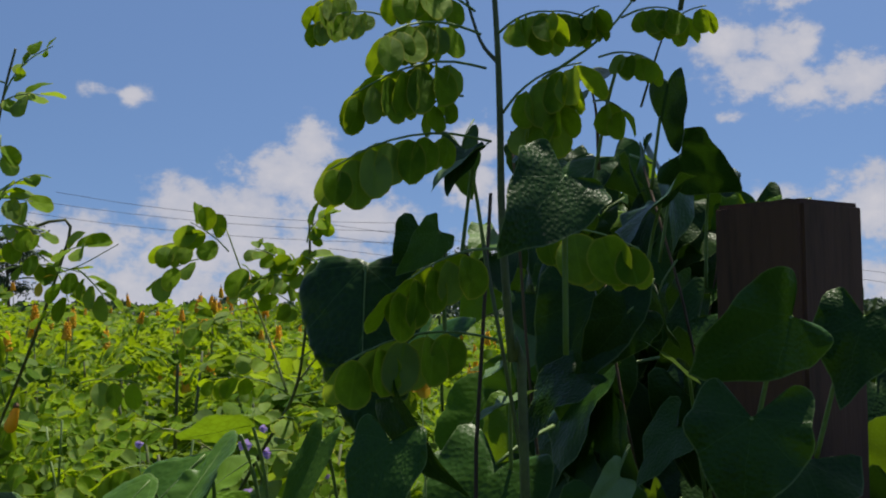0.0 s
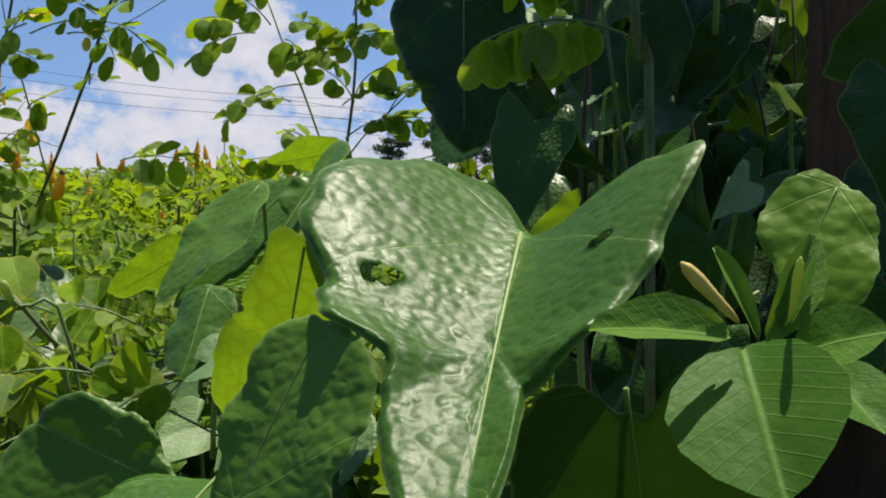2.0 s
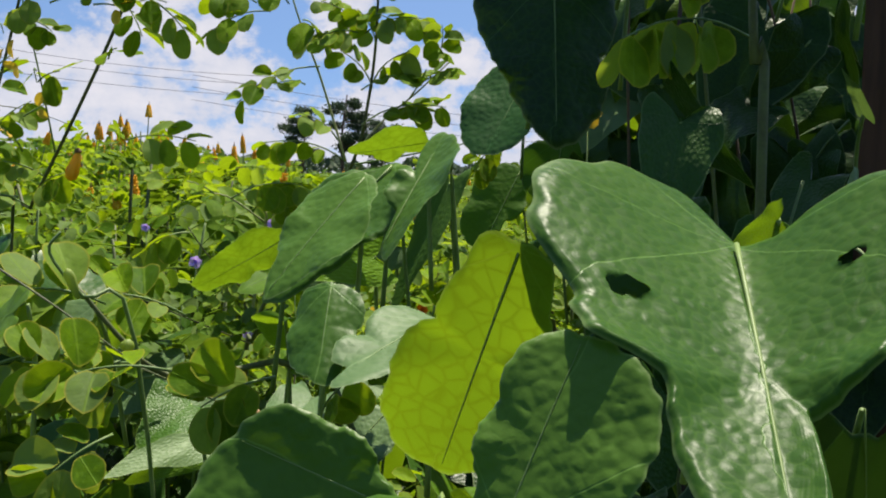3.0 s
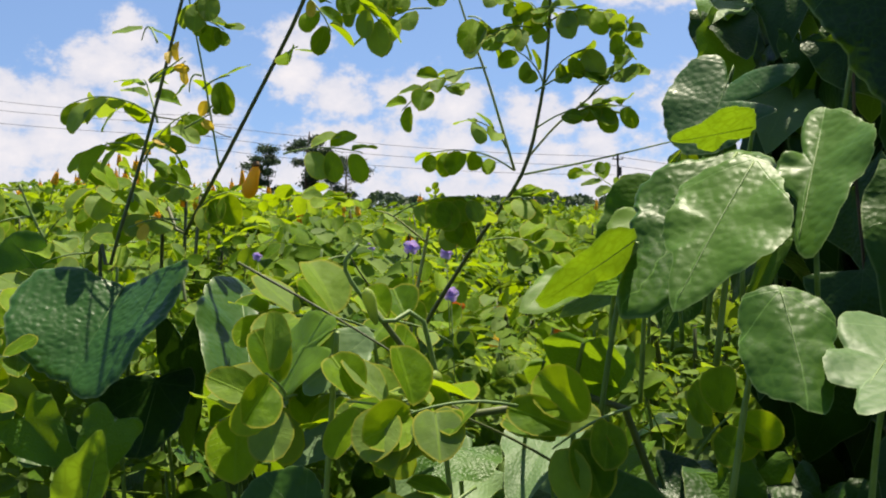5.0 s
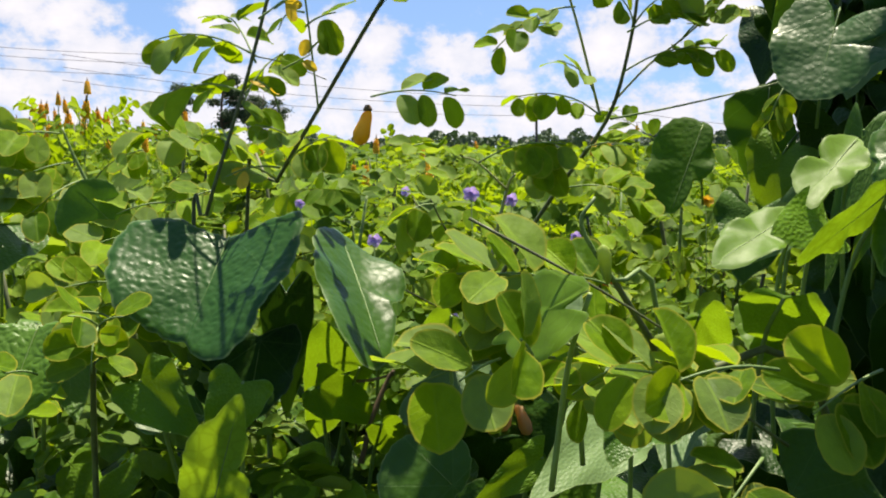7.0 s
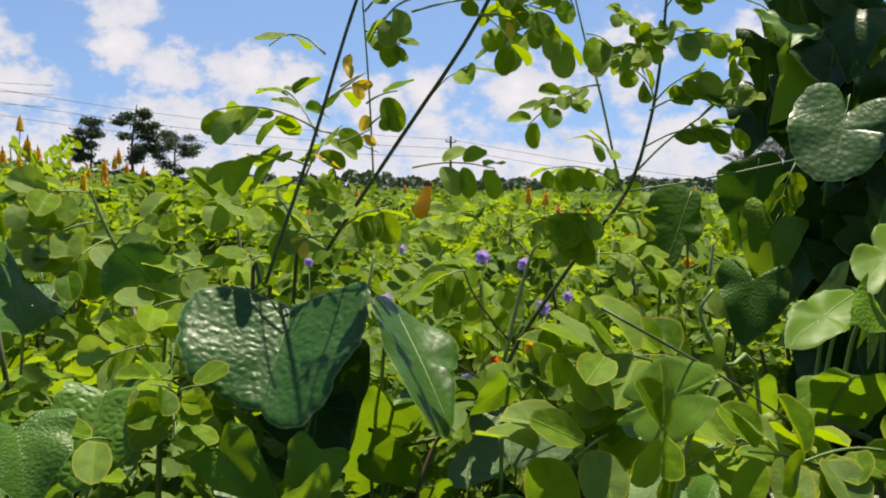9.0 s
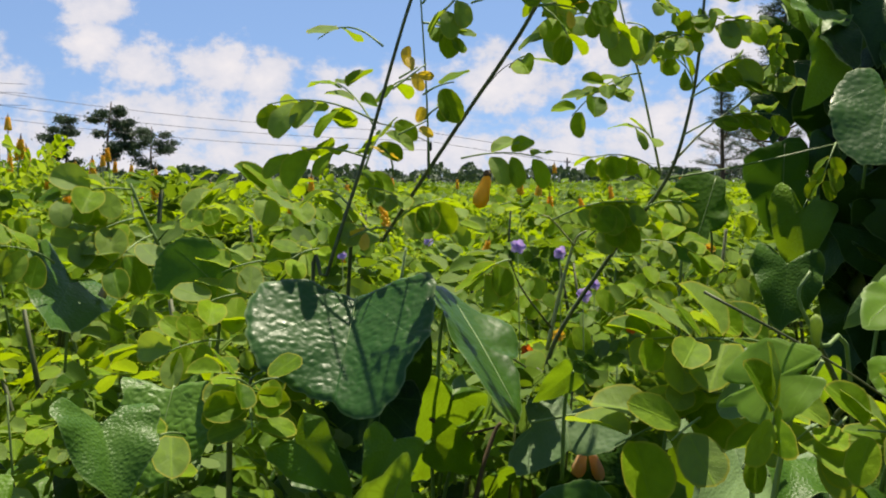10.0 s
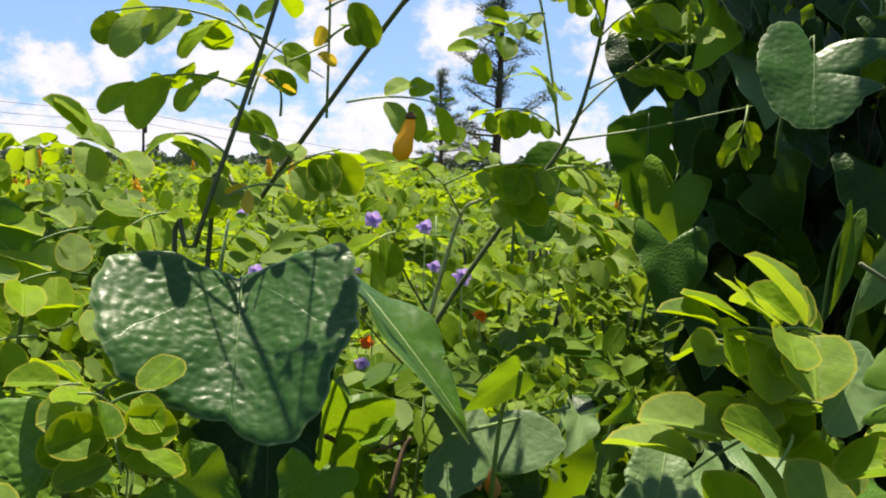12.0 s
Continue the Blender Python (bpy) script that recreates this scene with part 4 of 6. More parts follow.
s1 = shoot("tall slender cassia shoot with round leaflets and a few yellow ones", [
    ([(-0.724, 1.835, 1.079), (-0.709, 1.825, 1.155), (-0.663, 1.815, 1.298), (-0.615, 1.795, 1.463), (-0.549, 1.735, 1.656), (-0.521, 1.715, 1.728)], 0.0016),
    ([(-0.550, 1.715, 1.593), (-0.596, 1.695, 1.604), (-0.627, 1.695, 1.590)], 0.0012),
    ([(-0.657, 1.815, 1.317), (-0.625, 1.855, 1.313), (-0.581, 1.875, 1.297)], 0.0012),
])
for a, b, n, s in (
    ((-0.650, 1.805, 1.396), (-0.697, 1.960, 1.422), 1, 0.040), ((-0.654, 1.815, 1.317), (-0.763, 1.895, 1.340), 4, 0.042), ((-0.666, 1.815, 1.280), (-0.742, 1.905, 1.282), 3, 0.046),
    ((-0.655, 1.825, 1.311), (-0.691, 1.935, 1.371), 3, 0.036), ((-0.669, 1.815, 1.267), (-0.625, 1.855, 1.325), 3, 0.04), ((-0.682, 1.815, 1.224), (-0.712, 1.970, 1.235), 1, 0.040),
    ((-0.544, 1.715, 1.653), (-0.474, 1.695, 1.662), 3, 0.036), ((-0.533, 1.715, 1.683), (-0.642, 1.695, 1.689), 5, 0.03), ((-0.570, 1.725, 1.557), (-0.631, 1.705, 1.558), 4, 0.034),
    ((-0.577, 1.725, 1.527), (-0.494, 1.715, 1.528), 3, 0.036), ((-0.604, 1.735, 1.475), (-0.660, 1.725, 1.516), 2, 0.036), ((-0.539, 1.715, 1.615), (-0.530, 1.705, 1.583), 2, 0.032), ((-0.535, 1.715, 1.667), (-0.461, 1.695, 1.725), 4, 0.028),
):
    feather_leaf(s1, a, b, n, s, UPS, 0.2, int(1000 * b[0]) % 997, hang=(0.0, 0.25, 0.5)[int(1000 * b[2]) % 3])
feather_leaf(s1, (-0.635, 1.795, 1.362), (-0.617, 1.785, 1.373), 1, 0.021, (0, -1, 0.3), 0.0, 5, "yellow")
feather_leaf(s1, (-0.628, 1.835, 1.305), (-0.598, 1.825, 1.320), 1, 0.021, (0, -1, 0.3), 0.0, 6, "yellow")
feather_leaf(s1, (-0.650, 1.755, 1.347), (-0.615, 1.755, 1.373), 1, 0.021, (0, -1, 0.3), 0.0, 7, "yellow")

s2 = shoot("leaning cassia shoot with paired round leaflets", [
    ([(-0.672, 1.917, 1.120), (-0.637, 1.887, 1.187), (-0.565, 1.840, 1.308), (-0.490, 1.780, 1.438), (-0.475, 1.770, 1.509), (-0.580, 1.750, 1.479), (-0.563, 1.730, 1.542)], 0.0022),
    ([(-0.490, 1.780, 1.438), (-0.447, 1.757, 1.448), (-0.386, 1.730, 1.473)], 0.0014),
    ([(-0.536, 1.815, 1.355), (-0.520, 1.799, 1.375), (-0.503, 1.786, 1.384)], 0.001),
    ([(-0.591, 1.844, 1.261), (-0.602, 1.813, 1.361), (-0.615, 1.783, 1.459), (-0.619, 1.780, 1.517)], 0.0018, GREENSTEM),
])
for a, b, n, s, k in (
    ((-0.513, 1.799, 1.376), (-0.497, 1.775, 1.387), 1, 0.036, "senna"), ((-0.490, 1.779, 1.442), (-0.461, 1.752, 1.399), 2, 0.04, "senna"), ((-0.454, 1.758, 1.444), (-0.409, 1.740, 1.406), 3, 0.042, "senna"),
    ((-0.475, 1.755, 1.453), (-0.425, 1.720, 1.470), 3, 0.04, "senna"), ((-0.604, 1.818, 1.347), (-0.573, 1.804, 1.360), 1, 0.042, "senna"), ((-0.601, 1.826, 1.321), (-0.575, 1.810, 1.339), 1, 0.03, "senna"),
    ((-0.611, 1.789, 1.439), (-0.567, 1.761, 1.468), 3, 0.034, "senna"), ((-0.609, 1.795, 1.420), (-0.575, 1.780, 1.405), 3, 0.034, "senna"), ((-0.605, 1.813, 1.361), (-0.631, 1.896, 1.352), 1, 0.030, "senna"),
    ((-0.625, 1.880, 1.207), (-0.578, 1.842, 1.235), 3, 0.044, "senna"), ((-0.612, 1.874, 1.228), (-0.658, 1.848, 1.248), 3, 0.042, "senna"), ((-0.634, 1.887, 1.187), (-0.696, 1.850, 1.209), 3, 0.046, "senna"),
    ((-0.554, 1.720, 1.517), (-0.485, 1.700, 1.561), 3, 0.034, "senna"), ((-0.561, 1.730, 1.495), (-0.475, 1.710, 1.483), 3, 0.038, "senna"), ((-0.571, 1.747, 1.447), (-0.602, 1.735, 1.421), 2, 0.04, "senna"),
    ((-0.569, 1.751, 1.435), (-0.426, 1.721, 1.435), 3, 0.04, "senna"), ((-0.561, 1.730, 1.486), (-0.468, 1.706, 1.450), 2, 0.044, "senna"), ((-0.510, 1.722, 1.430), (-0.459, 1.705, 1.420), 1, 0.021, "yellow"),
    ((-0.632, 1.844, 1.261), (-0.655, 1.804, 1.293), 1, 0.021, "yellow"), ((-0.633, 1.832, 1.203), (-0.687, 1.814, 1.195), 1, 0.021, "yellow"), ((-0.564, 1.756, 1.450), (-0.548, 1.743, 1.459), 1, 0.021, "yellow"),
):
    feather_leaf(s2, a, b, n, 0.92 * s, UPS, 0.2, int(1000 * b[0] + 7 * b[2]) % 991, k, hang=(0.0, 0.25, 0.5)[int(1000 * b[2]) % 3])

s3 = shoot("forked cassia shoot with a brown stem and many round leaflets", [
    ([(-0.383, 2.100, 0.893), (-0.370, 2.090, 0.990), (-0.349, 2.080, 1.053), (-0.283, 2.050, 1.163), (-0.223, 2.020, 1.256), (-0.201, 2.000, 1.344), (-0.191, 1.990, 1.432), (-0.189, 1.980, 1.518)], 0.0018),
    ([(-0.232, 2.020, 1.262), (-0.269, 2.000, 1.379), (-0.294, 1.990, 1.443), (-0.317, 1.980, 1.512)], 0.0028, PALESTEM),
    ([(-0.216, 2.020, 1.277), (-0.177, 2.000, 1.322), (-0.134, 1.980, 1.358), (-0.087, 1.970, 1.403)], 0.0024, PALESTEM),
    ([(-0.219, 2.020, 1.257), (-0.137, 1.980, 1.273), (-0.006, 1.950, 1.303)], 0.0022, GREENSTEM),
    ([(-0.371, 2.080, 1.023), (-0.360, 2.060, 1.102), (-0.347, 2.040, 1.172), (-0.346, 2.000, 1.189)], 0.0042, PALESTEM),
    ([(-0.347, 2.040, 1.168), (-0.392, 2.000, 1.204), (-0.417, 1.980, 1.212)], 0.0022, PALESTEM),
    ([(-0.369, 2.070, 1.055), (-0.424, 2.030, 1.114), (-0.452, 2.000, 1.161)], 0.0022),
    ([(-0.374, 2.090, 0.982), (-0.469, 1.980, 1.042), (-0.532, 1.900, 1.083)], 0.002),
], 0.0030)
for a, b, n, s in (
    ((-0.270, 2.000, 1.394), (-0.381, 1.960, 1.335), 4, 0.036), ((-0.294, 1.990, 1.457), (-0.271, 1.960, 1.436), 2, 0.05), ((-0.219, 2.000, 1.461), (-0.171, 1.950, 1.456), 3, 0.042), ((-0.195, 2.000, 1.366), (-0.240, 1.970, 1.414), 3, 0.036),
    ((-0.194, 2.000, 1.374), (-0.142, 1.960, 1.415), 3, 0.042), ((-0.142, 1.980, 1.351), (-0.090, 1.950, 1.386), 3, 0.042), ((-0.191, 1.990, 1.424), (-0.217, 1.970, 1.472), 3, 0.036), ((-0.169, 2.000, 1.329), (-0.116, 1.960, 1.332), 3, 0.04),
    ((-0.112, 1.970, 1.395), (-0.100, 1.950, 1.451), 4, 0.036), ((-0.244, 2.010, 1.292), (-0.297, 1.980, 1.327), 2, 0.04), ((-0.232, 2.020, 1.262), (-0.350, 1.990, 1.283), 5, 0.036), ((-0.251, 2.030, 1.217), (-0.212, 1.990, 1.225), 3, 0.04),
    ((-0.392, 2.000, 1.204), (-0.288, 1.970, 1.226), 5, 0.04), ((-0.414, 1.980, 1.212), (-0.484, 1.950, 1.224), 4, 0.042), ((-0.527, 1.950, 1.282), (-0.430, 1.930, 1.282), 3, 0.04), ((-0.448, 2.000, 1.154), (-0.500, 1.970, 1.136), 2, 0.05),
    ((-0.335, 2.020, 1.180), (-0.296, 1.980, 1.204), 3, 0.044), ((-0.267, 2.050, 1.170), (-0.174, 2.000, 1.149), 5, 0.046),
    ((-0.014, 1.950, 1.303), (-0.051, 1.930, 1.247), 3, 0.036), ((-0.313, 1.980, 1.477), (-0.362, 1.950, 1.519), 3, 0.04), ((-0.193, 1.980, 1.489), (-0.157, 1.950, 1.528), 4, 0.036),
    ((-0.340, 2.000, 1.469), (-0.417, 1.970, 1.432), 3, 0.042), ((-0.291, 2.010, 1.369), (-0.332, 1.980, 1.365), 2, 0.04), ((-0.211, 1.970, 1.438), (-0.272, 1.950, 1.426), 4, 0.038), ((-0.207, 1.970, 1.438), (-0.118, 1.950, 1.457), 4, 0.036),
    ((-0.210, 1.980, 1.361), (-0.116, 1.950, 1.377), 4, 0.04), ((-0.209, 2.000, 1.314), (-0.091, 1.960, 1.339), 4, 0.04), ((-0.360, 2.000, 1.480), (-0.415, 1.980, 1.487), 3, 0.04), ((-0.214, 1.980, 1.447), (-0.267, 1.960, 1.479), 4, 0.036),
):
    feather_leaf(s3, a, b, n, s, UPS, 0.25, int(1000 * b[0] + 13 * b[2]) % 983, hang=(0.0, 0.25, 0.5)[int(1000 * b[2]) % 3])

# ---- the post with its creeper ----
def fence_post(foot, top, side):
    bm = bmesh.new()
    h = top + 0.3
    bmesh.ops.create_cube(bm, size=1, matrix=Matrix.LocRotScale((0, 0, h / 2 - 0.3), None, (side, side, h)))
    bmesh.ops.bevel(bm, geom=bm.edges[:], offset=0.005, segments=2, affect="EDGES")
    bmesh.ops.subdivide_edges(bm, edges=[e for e in bm.edges if abs(e.verts[0].co.z - e.verts[1].co.z) > 0.5], cuts=24)
    for v in bm.verts:
        q = v.co
        v.co += 0.003 * Vector((noise.noise(q * 14), noise.noise(q * 14 + Vector((5, 0, 0))), 0))
        if q.z > top - 0.02:
            v.co.z += 0.004 * noise.noise(q * 40)
    me = bpy.data.meshes.new("fence_post")
    bm.to_mesh(me)
    me.materials.append(POSTWOOD)
    ob = new("fence_post", me)
    ob.matrix_basis = Matrix.Translation(foot) @ Matrix.Rotation(radians(42), 4, "Z")
    return tagged(ob, "square weathered red-brown wooden fence post, overgrown by a creeper", "post")


post_l, post_r = Vector((0.350, 1.620, 1.500)), Vector((0.514, 1.620, 1.493))
pc = (post_l + post_r) / 2
fence_post((pc.x, pc.y, 0), post_l.z, (post_r - post_l).length / 1.42)

# rope-like stems of the creeper
rng = random.Random(33)
creeper = empty("creeper", (0.28, 1.8, 0), "dense dark green creeper of twining stems over the post", "creeper")
for i in range(10):
    x, y = rng.uniform(0.1, 0.5), rng.uniform(1.35, 2.2)
    o = Vector((0.28, 1.8, 0))
    pts = [Vector((x, y, -0.02)) - o]
    for k in range(1, 6):
        x += rng.uniform(-0.07, 0.07)
        y += rng.uniform(-0.06, 0.06)
        pts.append(Vector((x, y, k * rng.uniform(0.27, 0.33))) - o)
    part("twining_stem", tube("twining_stem", pts, 0.0034, 0.0018, rng.choice((STEM, BARK, BARK)), 6, 3), creeper)


STALK = tube("stalk", [(0, 0, 0), (0.05, 0.25, -0.08), (0.1, 0.6, -0.35)], 0.014, 0.018, GREENSTEM, 5, 2)


def leaf_mass(name, places, label, lime, seed):
    """Many creeper leaves that nobody could count, as one mesh with two materials."""
    r = random.Random(seed)
    verts, faces, uvs, mats, rims = [], [], [], [], []
    shapes = [heart_data(r, r.uniform(0.6, 1.2), r.uniform(-0.1, 0.4), r.uniform(0.05, 0.5), 0.04, 4, 26) for _ in range(8)]
    for p, way, nrm, size in places:
        v, u, f = r.choice(shapes)
        rims += heart_rim(4, 26)
        m = Matrix.Translation(p) @ frame_of(-Vector(way), nrm).to_4x4() @ Matrix.Scale(size, 4)
        b = len(verts)
        verts += [m @ Vector(q) for q in v]
        uvs += u
        faces += [tuple(b + i for i in q) for q in f]
        mats += [1 if r.random() < lime else 0] * len(f)
    me = mesh_from(name, verts, faces, uvs, VINE_SHADE, True, rims)
    me.materials.append(LIME)
    me.polygons.foreach_set("material_index", mats)
    return tagged(new(name, me), label, "foliage", kind="stuff")


def wall_leaf(p, way, normal, size, kind, r, group="leaves of the creeper"):
    """One of the many leaves of the creeper's mass."""
    ob = new("vine_leaf", r.choice(HEARTS[kind]))
    ob.matrix_basis = Matrix.Translation(p) @ frame_of(-Vector(way), normal).to_4x4() @ Matrix.Scale(size, 4)
    part("stalk", STALK, ob)
    label = "glossy dark green heart-shaped creeper leaf in the shade" if kind == "vine" else "light green heart-shaped creeper leaf, lit from behind"
    return tagged(ob, label, "leaf", group)


n, places = 0, []
while n < 1250:
    x, y, z = rng.uniform(-0.05, 1.5), rng.uniform(1.45, 2.7), rng.uniform(0.2, 1.75)
    edge_x = 0.09 + 0.16 * max(0, (y - 1.75)) + 0.05 * noise.noise(Vector((y * 4, z * 5, 2)))
    if y > 2.1:
        edge_x = max(edge_x, 0.15 + max(0, y - 2.3) * 1.3)
    top = 1.40 + 0.14 * noise.noise(Vector((x * 6, y * 6, 0)))
    if y > 1.95 and x > 0.12:
        top += 0.22
    if x < edge_x or z > top:
        continue
    if (Vector((x, y)) - Vector((pc.x, pc.y))).length < 0.1 or (y < pc.y + 0.1 and abs(x - pc.x) < 0.16 and z > 1.25) or (x > pc.x and y < 2.1 and z > 1.3) or (x > 0.52 and z > 1.3):
        continue
    nrm = Vector((rng.gauss(-0.3, 0.5), rng.gauss(-0.6, 0.4), rng.gauss(0.6, 0.35)))
    way = (rng.gauss(0, 0.5), rng.gauss(-0.2, 0.4), -1)
    size = rng.uniform(0.075, 0.145)
    if y < 2.05 and x < 0.7 and n % 4 == 0:
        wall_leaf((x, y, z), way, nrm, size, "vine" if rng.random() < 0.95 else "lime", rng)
    else:
        places.append(((x, y, z), way, nrm, size))
    n += 1
for i in range(260):
    y = rng.uniform(2.1, 2.45)
    x = rng.uniform(0.14 + max(0, y - 2.25) * 1.3, 0.6)
    places.append(((x, y, rng.uniform(1.0, 1.58)), (rng.gauss(0, 0.4), rng.gauss(-0.2, 0.4), -1), (rng.gauss(-0.6, 0.4), rng.gauss(-0.7, 0.4), 0.4), rng.uniform(0.09, 0.14)))
for i in range(30):
    y = rng.uniform(2.08, 2.45)
    x = 0.01 + 0.5 * (y - 2.08) + rng.uniform(0.0, 0.2)
    wall_leaf((x, y, rng.uniform(1.18, 1.66)), (rng.gauss(0, 0.35), rng.gauss(-0.2, 0.3), -1), (rng.gauss(-0.5, 0.35), rng.gauss(-0.6, 0.3), rng.gauss(0.6, 0.3)), rng.uniform(0.075, 0.12), "vine" if i % 5 < 3 else "lime", rng)
leaf_mass("creeper_foliage", places, "dense dark green foliage of the creeper", 0.03, 5)

# big leaves at the front of the creeper
GLOSS, SUNNY = "glossy green puckered creeper leaf with a pale margin", "light green creeper leaf with sun shining through"
SHADY, SHEEN = "dark green creeper leaf in the shade", "grey-green creeper leaf, pale sheen in its colour, with small shadows on it"
LEAVES = []
shaped_leaf((0.028, 1.005, 1.207), (-0.005, 0.790, 1.085), (-0.19, -0.46, 0.87), "vine", (0.62, 0.52),
            [(14, 0.50), (24, 0.56), (45, 0.60), (56, 0.40), (81, 0.26), (125, 0.15), (150, 0.12), (164, 0.24), (174, 0.42), (180, 0.55), (185, 0.51), (198, 0.39), (214, 0.29), (240, 0.19), (259, 0.23), (261, 0.30), (290, 0.35), (300, 0.47), (322, 0.62), (340, 0.70), (353, 0.71), (357, 0.59), (359, 0.45)],
            "large glossy green puckered creeper leaf with eaten holes", 1, True, 0.0007, 0.02, 0.05,
            (((0.063, 0.938, 1.211), 0.0055), ((-0.037, 0.952, 1.160), 0.0085), ((-0.058, 0.970, 1.217), 0.0016), ((-0.074, 0.964, 1.215), 0.0018)))
